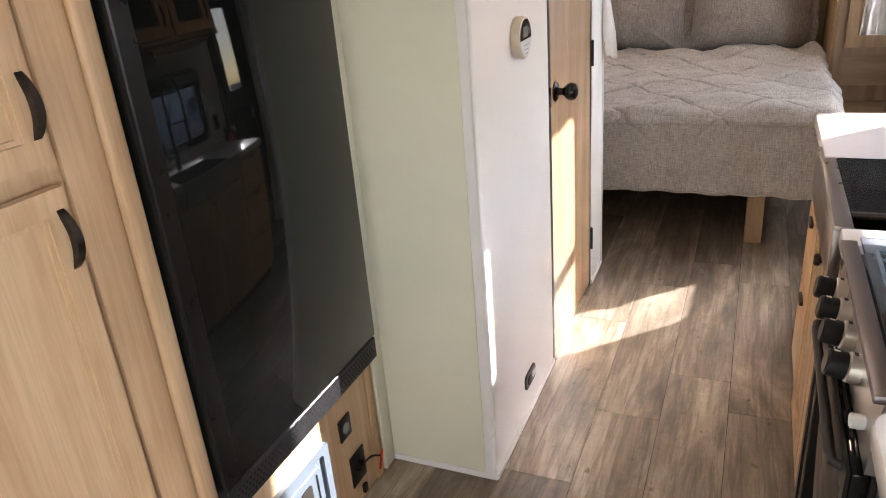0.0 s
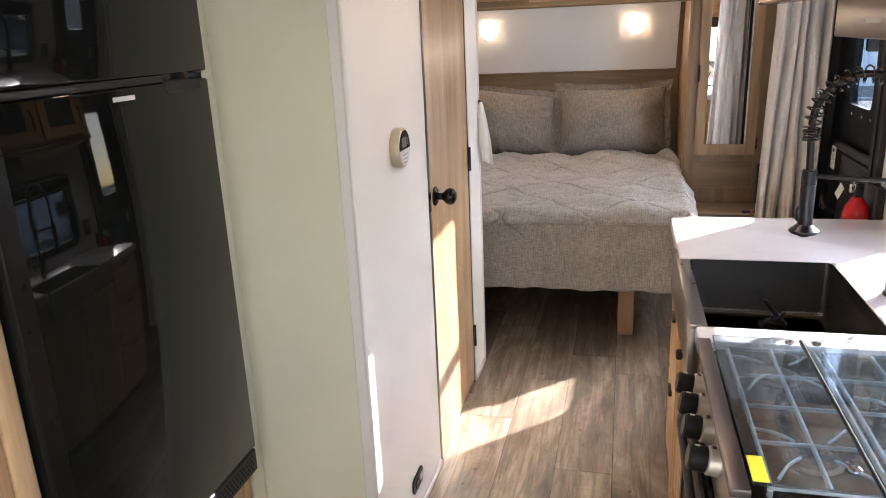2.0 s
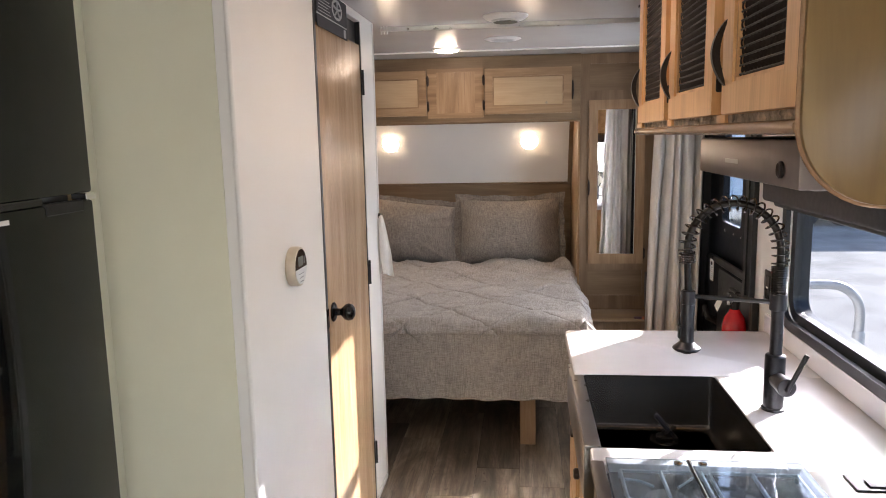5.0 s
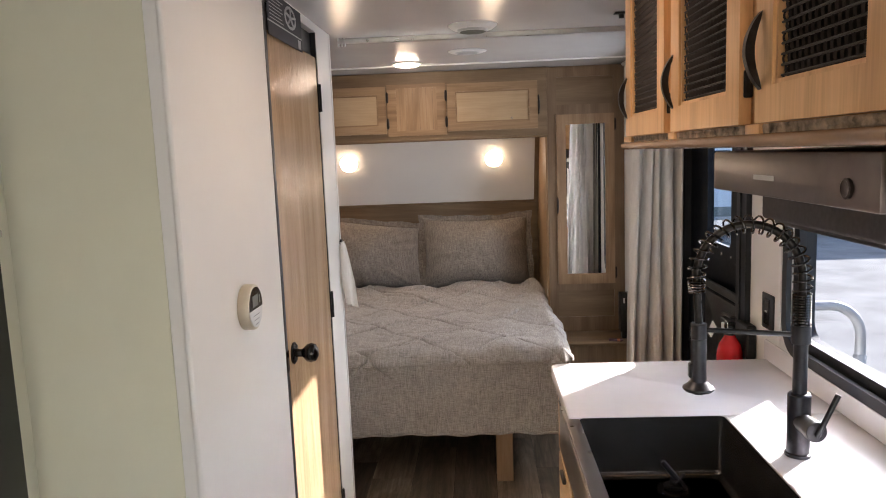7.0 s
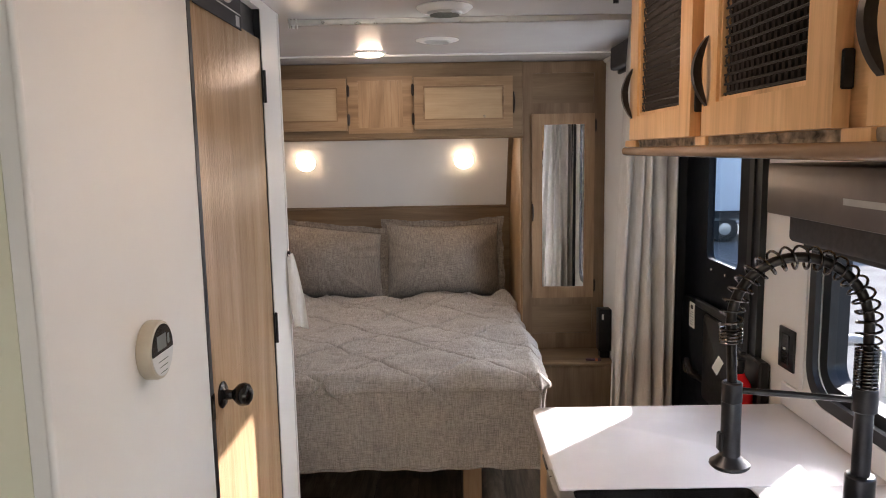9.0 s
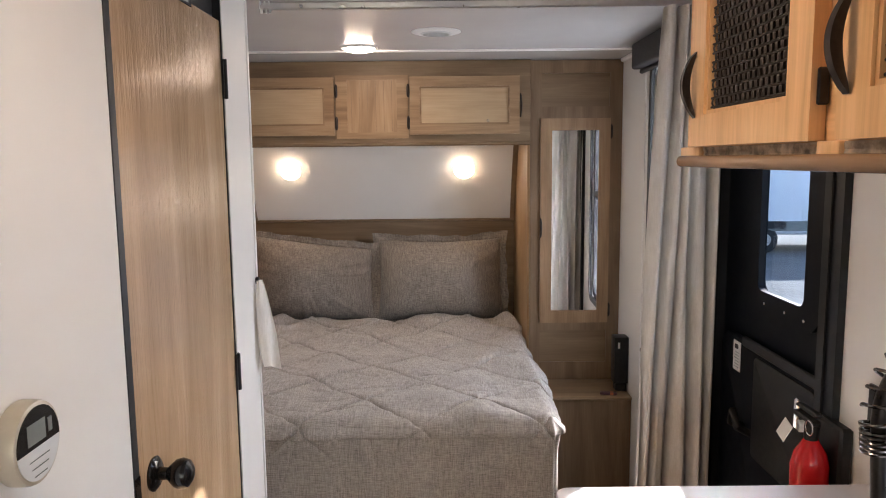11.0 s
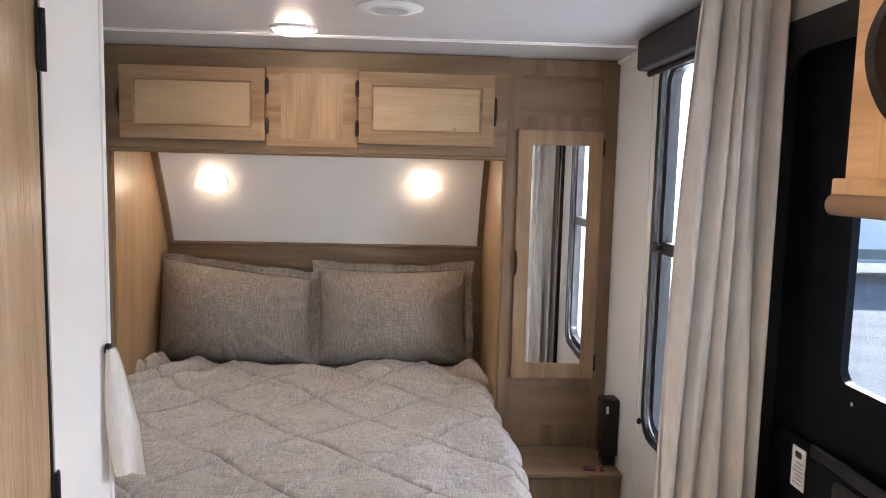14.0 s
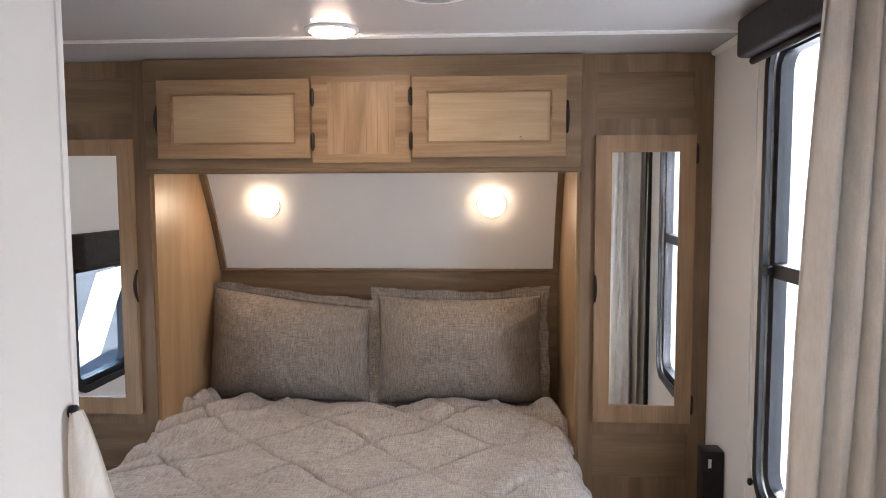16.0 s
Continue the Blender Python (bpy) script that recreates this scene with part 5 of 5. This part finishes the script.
wardrobe("wardrobe", XA1, XR - 0.002, 0.638, 0.982, 0.640, 0.988, "tan wooden wardrobe with a mirrored door", 1.4)
wardrobe("wardrobe", XL + 0.002, XA0, -1.385, -1.041, -1.040, -1.390, "tan wooden wardrobe with a mirrored door")
for a, b, lab in ((0.612, XR - 0.003, "tan wooden bedside step cabinet"), (XL + 0.003, -1.009, "tan wooden bedside step cabinet")):
    ns = thing("nightstand", lab, "nightstand", ((a + b) / 2, 4.4, 0))
    part("top", box(a, b, 4.245, 4.5425, 0.448, 0.464, 0.003, 2), TAN_X, ns)
    part("body", box(a + 0.004, b, 4.258, 4.5425, 0.0, 0.4475, 0.002), TAN, ns)

# alcove sides, headboard and sloping panel
solo("panel_alcove", box(XA0 - 0.0005, XA0 + 0.012, 4.556, 5.236, 0.30, 1.674, 0), HONEY, "honey-coloured side panel of the bed alcove", "panel", "structure")
solo("panel_alcove", box(XA1 - 0.012, XA1 + 0.0005, 4.556, 5.236, 0.30, 1.674, 0), HONEY, "honey-coloured side panel of the bed alcove", "panel", "structure")
hb = thing("headboard", "flat tan wooden headboard behind the pillows", "headboard", (-0.2, 5.2, 0.3))
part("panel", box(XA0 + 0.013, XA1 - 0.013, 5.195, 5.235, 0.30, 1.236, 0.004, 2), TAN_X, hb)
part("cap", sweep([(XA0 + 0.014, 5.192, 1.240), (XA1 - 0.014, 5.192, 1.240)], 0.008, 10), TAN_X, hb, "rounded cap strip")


def slope_y(z):
    s = (z - 1.236) / 0.44
    return 5.203 - 0.17 * s - 0.05 * s * s


bm = bmesh.new()
rows = []
for k in range(13):
    z = 1.234 + 0.442 * k / 12
    rows.append([bm.verts.new((x, slope_y(z) + o, z)) for x, o in ((XA0 + 0.013, 0), (XA1 - 0.013, 0), (XA1 - 0.013, 0.03), (XA0 + 0.013, 0.03))])
for a, b in zip(rows, rows[1:]):
    for k in range(4):
        bm.faces.new((a[k], a[(k + 1) % 4], b[(k + 1) % 4], b[k]))
solo("wall_slope", bm, WHITE, "white curved panel above the headboard", "wall", "structure")
for xa, xb in ((XA0 + 0.0125, XA0 + 0.040), (XA1 - 0.040, XA1 - 0.0125)):
    bm = bmesh.new()
    rows = []
    for k in range(13):
        z = 1.236 + 0.437 * k / 12
        rows.append([bm.verts.new((x, slope_y(z) + o, z)) for x, o in ((xa, -0.020), (xb, -0.020), (xb, 0.002), (xa, 0.002))])
    for a, b in zip(rows, rows[1:]):
        for k in range(4):
            bm.faces.new((a[k], a[(k + 1) % 4], b[(k + 1) % 4], b[k]))
    bm.faces.new(rows[0])
    bm.faces.new(rows[-1][::-1])
    solo("trim", bm, TAN, "tan wooden edge strip beside the sloping panel", "trim", "structure")

for x in (-0.712, 0.274):
    z = 1.545
    n = Vector((0, -0.92, -0.39)).normalized()
    o = Vector((x, slope_y(z), z))
    t = thing("reading_light", "round warm-white puck light on the sloping panel", "light", o, group="reading lights over the bed")
    part("housing", lathe(o, n, [(0, 0.060), (0.010, 0.060), (0.012, 0.058)], 36), TRIM, t)
    part("lens", lathe(o + n * 0.0122, n, [(0, 0.0585), (0.008, 0.055), (0.014, 0.042), (0.016, 0.02)], 32), LAMP, t)

# ceiling fittings
o = Vector((-0.198, 4.093, ZC))
t = thing("ceiling_light", "round warm-white dome light on the ceiling", "light", o)
part("housing", lathe(o, (0, 0, -1), [(0, 0.080), (0.005, 0.080), (0.008, 0.072)], 40), TRIM, t)
part("lens", lathe(o + Vector((0, 0, -0.0082)), (0, 0, -1), [(0, 0.066), (0.006, 0.060), (0.011, 0.042), (0.013, 0.02)], 36), DOMELAMP, t)
# two unseen copies added as fill for the kitchen and the rear end
for x, y in ((0.12, 1.85), (-0.12, -0.75)):
    copy_thing(t, pose(x, y, ZC))
for x, y, lab, d in ((0.163, 3.01, "round white ceiling vent with a slotted centre", 1.0), (0.132, 3.733, "flat round white ceiling speaker", 0.4)):
    o = Vector((x, y, ZC))
    t = thing("ceiling_vent", lab, "vent" if d == 1.0 else "speaker", o)
    part("rim", lathe(o, (0, 0, -1), [(0, 0.094), (0.004 * d, 0.094), (0.016 * d, 0.078), (0.018 * d, 0.062)], 40), TRIM, t)
    core = part("core", lathe(o + Vector((0, 0, -0.0182 * d)), (0, 0, -1), [(0, 0.060), (0.006 * d, 0.056), (0.007 * d, 0.04)], 36), GREYPLASTIC, t)
    for k in range(-4, 5):
        w = math.sqrt(0.05 ** 2 - (0.011 * k) ** 2)
        part("slat", box(x - w, x + w, y + 0.011 * k - 0.0015, y + 0.011 * k + 0.0015, ZC - 0.0258 * d - 0.0025, ZC - 0.0255 * d, 0.0005), LCD if d == 1.0 else GREYPLASTIC, core)
t = thing("ceiling_hook", "small black latch on the ceiling", "latch", (0.706, 2.889, ZC))
part("base", box(0.68, 0.735, 2.875, 2.903, ZC - 0.008, ZC, 0.003), BLACKPLASTIC, t)
part("catch", cyl((0.707, 2.889, ZC - 0.022), (0.707, 2.889, ZC - 0.008), 0.009, 14), BLACKPLASTIC, t)
t = thing("wall_speaker_box", "black control box standing beside the nightstand wall", "box", (1.012, 4.36, 0.464))
part("case", box(0.975, 1.043, 4.325, 4.40, 0.505, 0.735, 0.005, 2), BLACKPLASTIC, t)
part("label", box(0.990, 1.0, 4.3235, 4.3249, 0.68, 0.71, 0), PAPER, t)
part("foot", box(0.985, 1.038, 4.335, 4.39, 0.4645, 0.5045, 0.004), BLACKPLASTIC, t)
t = thing("small_box", "tiny dark candy-striped box on the nightstand", "box", (0.94, 4.29, 0.4645))
part("case", moved(box(-0.04, 0.04, -0.014, 0.014, 0, 0.012, 0.003), pose(0.94, 4.29, 0.4645, 0, 0, -12)), mat("plum_print", 0.4, 0, (0.07, 0.03, 0.05)), t)
part("stripe", moved(box(-0.008, 0.008, -0.0145, 0.0145, 0.0005, 0.0126, 0.001), pose(0.955, 4.287, 0.4645, 0, 0, -12)), mat("rust_print", 0.4, 0, (0.45, 0.14, 0.06)), t)

# ---------------------------------------------------------------- bed
BX0, BX1, BY0, BY1 = -0.955, 0.565, 3.44, 5.18
bed = thing("bed", "queen bed with wooden leg and plain mattress", "bed", (-0.2, 4.3, 0))
part("base", box(BX0 + 0.03, BX1 - 0.03, BY0 + 0.04, 5.19, 0.255, 0.30, 0.004), TAN, bed)
part("mattress", box(BX0 + 0.02, BX1 - 0.02, BY0 + 0.03, 5.19, 0.301, 0.60, 0.05, 3), GREYPLASTIC, bed)
for x in (0.212, -0.70):
    part("leg", box(x, x + 0.08, 3.468, 3.508, 0.0, 0.2545, 0.003), BEDMAPLE, bed)
# dark block added for the shade under the bed
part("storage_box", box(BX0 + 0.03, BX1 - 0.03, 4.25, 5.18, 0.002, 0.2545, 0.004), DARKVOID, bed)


def comforter():
    """A quilted cover: over the top, and down the foot and the open side."""
    bm = bmesh.new()
    nu, nv = 430, 480
    drop = 0.395
    width, length = BX1 - BX0, BY1 - BY0 - 0.28
    rr = 0.055

    def bend(s, flat):
        """Run along the flat, then round the edge, then straight down: out, down."""
        if s <= flat:
            return s, 0.0
        a = (s - flat) / rr
        if a < math.pi / 2:
            return flat + rr * math.sin(a), rr * (1 - math.cos(a))
        return flat + rr, rr + (s - flat - rr * math.pi / 2)

    grid = []
    for j in range(nv + 1):
        sv = (length - rr + rr * math.pi / 2 + drop - rr) * j / nv
        oy, dy = bend(sv, length - rr)
        row = []
        for i in range(nu + 1):
            su = -0.03 + (width + 0.03 - rr + rr * math.pi / 2 + drop * 0.62) * i / nu
            ox, dx = bend(su, width - rr)
            x, y = BX0 + ox, BY1 - 0.28 - oy
            top = 0.672 + 0.035 * max(0, 1 - oy / 0.55) - 0.02 * max(0, (oy - 1.0) / 0.4)
            z = top - max(dy, dx)
            if dy > 0 and dx > 0:
                k = min(1, min(dx, dy) / 0.12)
                x -= 0.045 * k
                y += 0.045 * k
            # diamond quilting: thin sunk seams with puckers, flat pads between
            wob = 0.012 * noise.noise(Vector((su * 5, sv * 5, 31.0))) + 0.004 * noise.noise(Vector((su * 19, sv * 19, 14.0)))
            p, q = (su + sv * 1.08 + 0.05 + wob) / 0.44, (su - sv * 1.08 + 0.12 + wob) / 0.44
            d = min(abs(p - round(p)), abs(q - round(q))) * 0.44 * 0.7
            deep = 0.30 + 1.3 * max(0.0, 0.30 + noise.noise(Vector((su * 4.1, sv * 4.1, 44.0))))
            puff = 0.015 * deep * (1 - math.exp(-d / 0.007)) + 0.007 * deep * (1 - math.exp(-d / 0.003)) + 0.004 * min(1, d / 0.11)
            pucker = math.exp(-d / 0.035) * 0.007 * noise.noise(Vector((su * 24, sv * 24, 3.0)))
            w = noise.noise(Vector((su * 3.1, sv * 3.1, 0.3))) * 0.012 + noise.noise(Vector((su * 8, sv * 7, 2.3))) * 0.005 + pucker
            w += 0.0012 * noise.noise(Vector((su * 40, sv * 34, 6.0)))
            patch = max(0.0, noise.noise(Vector((su * 2.3, sv * 2.3, 55.0))) + 0.22)
            w -= 0.010 * patch * math.exp(-13 * abs(noise.noise(Vector((su * 5.0 + sv * 2.0, sv * 8.0, 81.0)))))
            w -= 0.003 * patch * math.exp(-10 * abs(noise.noise(Vector((su * 13.0, sv * 10.0 - su * 4.0, 82.0)))))
            # soft folds that run from the pillows over the wall side, and a rumpled head end
            head = max(0.0, 1 - oy / 0.42)
            side = max(0.0, 1 - su / 0.42) * max(0.0, 1 - oy / 0.95)
            far = max(0.0, (su - width + 0.34) / 0.34) * max(0.0, 1 - oy / 0.8)
            bendy = 0.07 * noise.noise(Vector((su * 4.0, sv * 4.0, 61.0)))
            ridge = 1 - abs(noise.noise(Vector((su * 2.4 + sv * 1.1, sv * 5.5 - su * 3.2, 12.0)))) * 2.4
            w += 0.034 * head * (ridge - 0.55) * (0.5 + 0.5 * noise.noise(Vector((su * 3.3, sv * 2.0, 71.0))) + 0.25)
            w += 0.040 * side * math.sin((su * 0.85 + sv * 0.62 + bendy) * 44)
            w += 0.026 * far * math.sin((su * 0.7 - sv * 0.8 + bendy) * 38 + 1.0)
            tuck = abs(noise.noise(Vector((su * 2.9 + 8.0, sv * 3.8, 90.0))))
            w -= 0.020 * math.exp(-tuck * 36) * min(1.0, head + side) * max(0.0, 0.4 + noise.noise(Vector((su * 6, sv * 6, 17.0))))
            n = Vector((0, 0, 1)) if max(dx, dy) < rr * 0.6 else (Vector((0, -1, 0.1)) if dy >= dx else Vector((1, 0, 0.1)))
            amp = 1.0 if max(dx, dy) < rr else 0.45 - 0.33 * min(1, (max(dx, dy) - rr) / 0.06)
            wave = 0.0
            if dy > rr:
                wave = 0.008 * math.sin(su * 13 + 1) * min(1, dy / 0.3) + 0.007 * noise.noise(Vector((su * 11, sv * 2.6, 17.0))) * min(1, dy / 0.15) - 0.004 * math.exp(-30 * abs(noise.noise(Vector((su * 7 + sv, sv * 2.2, 27.0)))))
                n = Vector((0, -1, 0))
            pos = Vector((x, y, z)) + n * ((puff + w) * amp + wave)
            row.append(bm.verts.new(pos))
        grid.append(row)
    for a, b in zip(grid, grid[1:]):
        for k in range(nu):
            bm.faces.new((a[k], a[k + 1], b[k + 1], b[k]))
    return bm


cf = thing("comforter", "grey quilted linen comforter draped over the bed", "comforter", (-0.2, 4.1, 0.6))
part("cover", comforter(), LINEN, cf, smooth=70)
hem = [(BX0 + 0.02 + (BX1 - BX0 - 0.04) * k / 60, BY0 - 0.006 - 0.008 * math.sin((BX1 - BX0) * k / 60 * 13 + 1), 0.257 + 0.004 * math.sin(k * 0.9)) for k in range(61)]
part("hem", sweep(hem, 0.006, 8), LINEN, cf, "stitched hem along the foot")


def pillow(name, cx, cz, w, h, lean, turn, seed, sag):
    """A stuffed pillow in a sham with a loose flange round it, leaning back."""
    n, m, fl_w = 120, 90, 0.034
    m4 = pose(cx, 5.06, cz, -lean, 0, turn)
    cw, ch = w / 2 - fl_w, h / 2 - fl_w * 0.5      # half sizes of the stuffed part

    def edge_shape(u, v):
        """Outline of the whole sham: sides that draw in between pointed corners, and a sagging top."""
        x = u * (1 - 0.035 * (1 - v * v) * abs(u) ** 3) * (1 + 0.025 * (1 - v) / 2)
        z = v * (1 - 0.085 * (1 - u * u) * abs(v) ** 3 * (1 if v > 0 else 0.3))
        return x, z

    def drop(u, v):
        return sag * max(0.0, v) * max(0.0, 0.5 + 0.5 * u) ** 1.5

    def grid(front):
        rows = []
        for j in range(m + 1):
            row = []
            for i in range(n + 1):
                u, v = 2 * i / n - 1, 2 * j / m - 1
                a, b = abs(u), abs(v)
                x, z = edge_shape(u, v)
                x, z = x * cw, z * ch - 0.011 - drop(u, v)
                t = 0.42 * ((1 - a ** 4) * (1 - b ** 4)) ** 0.5 + 0.58 * (1 - a ** 2.4) * (1 - b ** 2)
                ang = math.atan2(v * ch, u * cw)
                rim = max(a, b)
                fan = (noise.noise(Vector((ang * 6.0 + seed, seed, rim * 1.2))) * 0.026 + noise.noise(Vector((ang * 15.0, seed + 5, rim))) * 0.010) * rim ** 3 * (1 - rim ** 12)
                soft = noise.noise(Vector((u * 1.9 + seed, v * 1.6, seed))) * 0.020 + noise.noise(Vector((u * 4.6, v * 3.4 + seed, seed + 3))) * 0.007
                y = (0.205 * t + soft * t + fan) if front else -0.05 * t
                row.append((x, -0.006 - y, z))
            rows.append(row)
        return rows

    bm = bmesh.new()
    grids = [[[bm.verts.new(m4 @ Vector(p)) for p in r] for r in grid(f)] for f in (True, False)]
    for g, flip in zip(grids, (False, True)):
        for a, b in zip(g, g[1:]):
            for k in range(n):
                f = (a[k], a[k + 1], b[k + 1], b[k])
                bm.faces.new(f[::-1] if flip else f)
    def rim(g):
        return g[0] + [r[-1] for r in g[1:]] + g[-1][::-1][1:] + [r[0] for r in g[::-1]][1:-1]
    ea, eb = rim(grids[0]), rim(grids[1])
    for i in range(len(ea)):
        k = (i + 1) % len(ea)
        bm.faces.new((ea[i], eb[i], eb[k], ea[k]))
    t = thing(name, "grey linen pillow in a flanged sham against the headboard", "pillow", (cx, 5.0, cz - h / 2), group="pillows on the bed")
    sham = part("sham", bm, PILLOWCLOTH, t, smooth=70)

    # the flange: a flat border with ripples, stitched to the stuffed part
    ring_pts = []
    for k in range(320):
        s4 = k / 320 * 4
        e, r = int(s4), s4 - int(s4)
        u, v = ((-1 + 2 * r, -1), (1, -1 + 2 * r), (1 - 2 * r, 1), (-1, 1 - 2 * r))[e]
        ring_pts.append((u, v))
    fb = bmesh.new()
    loops = []
    for face in (0, 1):
        for q in range(7):
            f = q / 6 if not face else 1 - q / 6
            loop = []
            for u, v in ring_pts:
                x, z = edge_shape(u, v)
                g = fl_w * f * (1.1 + 0.45 * noise.noise(Vector((u * 3.5 + seed, v * 3.5, 40.0))) + 0.12 * noise.noise(Vector((u * 14, v * 14 + seed, 4.0))))
                xx = x * cw + (g * u if abs(u) > 0.999 else g * u * abs(u) ** 14)
                zz = z * ch - 0.011 - drop(u, v) + (g * v if abs(v) > 0.999 else g * v * abs(v) ** 14)
                ripple = 0.022 * f * noise.noise(Vector((u * 4.2 + seed, v * 4.2, 9 + seed))) + 0.0045 * noise.noise(Vector((u * 17 + seed, v * 17, 3.3))) * (1 - 0.5 * f)
                roll = -0.003 * math.exp(-((f - 0.18) / 0.12) ** 2)
                loop.append(fb.verts.new(m4 @ Vector((xx, ripple + roll + (0.005 if face else -0.003), zz))))
            loops.append(loop)
    cnt = len(ring_pts)
    for a, b in zip(loops, loops[1:] + loops[:1]):
        for k in range(cnt):
            fb.faces.new((a[k], a[(k + 1) % cnt], b[(k + 1) % cnt], b[k]))
    part("flange", fb, PILLOWCLOTH, sham, "flat rippled border", smooth=60)
    return t


pillow("pillow", -0.614, 0.935, 0.785, 0.525, 9, -2, 1.0, 0.085)
pillow("pillow", 0.135, 0.92, 0.775, 0.50, 9, 2, 4.0, 0.0)

# ---------------------------------------------------------------- outside
solo("ground", box(-400, 400, -400, 400, -0.82, -0.80, 0), CONCRETE, "pale sunlit concrete sales lot", "ground", "structure")


def trailer(x, y, turn, length):
    t = thing("parked_trailer", "white travel trailer parked on the lot", "trailer", (x, y, -0.8), group="trailers on the lot")
    m = pose(x, y, -0.8, 0, 0, turn)
    part("body", moved(box(0, 2.4, -length / 2, length / 2, 0.45, 3.0, 0.14, 4), m), COACH, t)
    part("skirt", moved(box(-0.006, 2.406, -length / 2 + 0.2, length / 2 - 0.2, 0.55, 0.80, 0.01), m), LCD, t, "grey lower skirt")
    part("roof_edge", moved(box(0.1, 2.3, -length / 2 + 0.1, length / 2 - 0.1, 2.99, 3.05, 0.02), m), GREYPLASTIC, t)
    for k, yy in enumerate((1.45, 2.35)):
        w = part("wheel", moved(lathe((-0.01, yy, 0.34), (1, 0, 0), [(0, 0.26), (0.02, 0.33), (0.2, 0.34), (0.22, 0.3)], 30), m), TYRE, t)
        part("rim", moved(lathe((-0.02, yy, 0.34), (1, 0, 0), [(0, 0.06), (0.015, 0.2), (0.03, 0.21)], 24), m), ALU, w)
    for yy in (-length / 2 + 0.9, length / 2 - 1.2):
        part("window", moved(plate(rounded(yy - 0.5, yy + 0.5, 1.55, 2.2, 0.08), "x", -0.012, 0.01), m), BLACKGLASS, t)
    part("hatch", moved(ring(rounded(-0.2, 0.55, 0.80, 1.12, 0.04), rounded(-0.18, 0.53, 0.82, 1.10, 0.03), "x", -0.01, 0.01), m), GREYPLASTIC, t)
    part("vent", moved(lathe((0.0, -0.35, 1.36), (-1, 0, 0), [(0, 0.08), (0.012, 0.075)], 20), m), BLACKPLASTIC, t)
    part("fender", moved(plate(rounded(0.95, 2.85, 0.62, 0.80, 0.08), "x", -0.03, 0.02), m), TYRE, t)
    return t


trailer(9.5, 18.5, 90, 9.5)
trailer(15.5, 9.0, 62, 8.0)
trailer(14.0, -5.5, 10, 7.0)
gr = thing("grab_rail", "grey powder-coated entry grab rail standing out from the wall", "grab rail", (1.10, 2.5, -0.2))
GREYCOAT = plain("grey_powder_coat", (0.22, 0.225, 0.235), 0.4, 0.4, 0.12, 30, 0.1)
bend = [(1.295 + 0.105 * math.sin(radians(9 * k)), 2.5, 0.945 + 0.105 * math.cos(radians(9 * k))) for k in range(11)]
part("tube", sweep([(1.096, 2.5, 1.05)] + bend + [(1.40, 2.5, 0.80), (1.40, 2.5, -0.05), (1.38, 2.5, -0.12), (1.30, 2.5, -0.16), (1.096, 2.5, -0.16)], 0.0165, 14), GREYCOAT, gr)
part("sleeve", cyl((1.40, 2.5, 0.30), (1.40, 2.5, 0.885), 0.0205, 16, 0.004), GREYCOAT, gr, "wider foam grip sleeve")
for z in (1.05, -0.16):
    part("mount", lathe((1.0955, 2.5, z), (1, 0, 0), [(0, 0.035), (0.006, 0.035), (0.010, 0.022)], 20), GREYCOAT, gr)

# ---------------------------------------------------------------- floor planks
fl = thing("floor", "weathered brown-grey wood plank vinyl floor", "floor", (0, 0, -0.004), kind="structure")
PW = 0.2055
rng = random.Random(5)
cols = []
x = 0.004 - PW * 7
while x < XR:
    cols.append(x)
    x += PW
meshes = {}
for ci, xc in enumerate(cols):
    start = {5: 1.55, 6: 1.92, 7: 1.22, 8: 2.028}.get(ci, 1.0 + rng.random()) - 5 * 0.985
    for k in range(9):
        a, b = start + 0.985 * k, start + 0.985 * (k + 1)
        a, b = max(a, YB), min(b, YF)
        xa, xb = max(xc, XL), min(xc + PW, XR)
        if b - a < 0.02 or xb - xa < 0.02:
            continue
        key = (round(b - a, 3), round(xb - xa, 3))
        if key not in meshes:
            meshes[key] = mesh_of("plank", box(-key[1] / 2 + 0.0006, key[1] / 2 - 0.0006, -key[0] / 2 + 0.0005, key[0] / 2 - 0.0005, -0.0035, 0, 0.0009), PLANK, 0)
        ob = new("plank", meshes[key])
        ob.parent = fl
        ob.location = ((xa + xb) / 2, (a + b) / 2, 0.004)
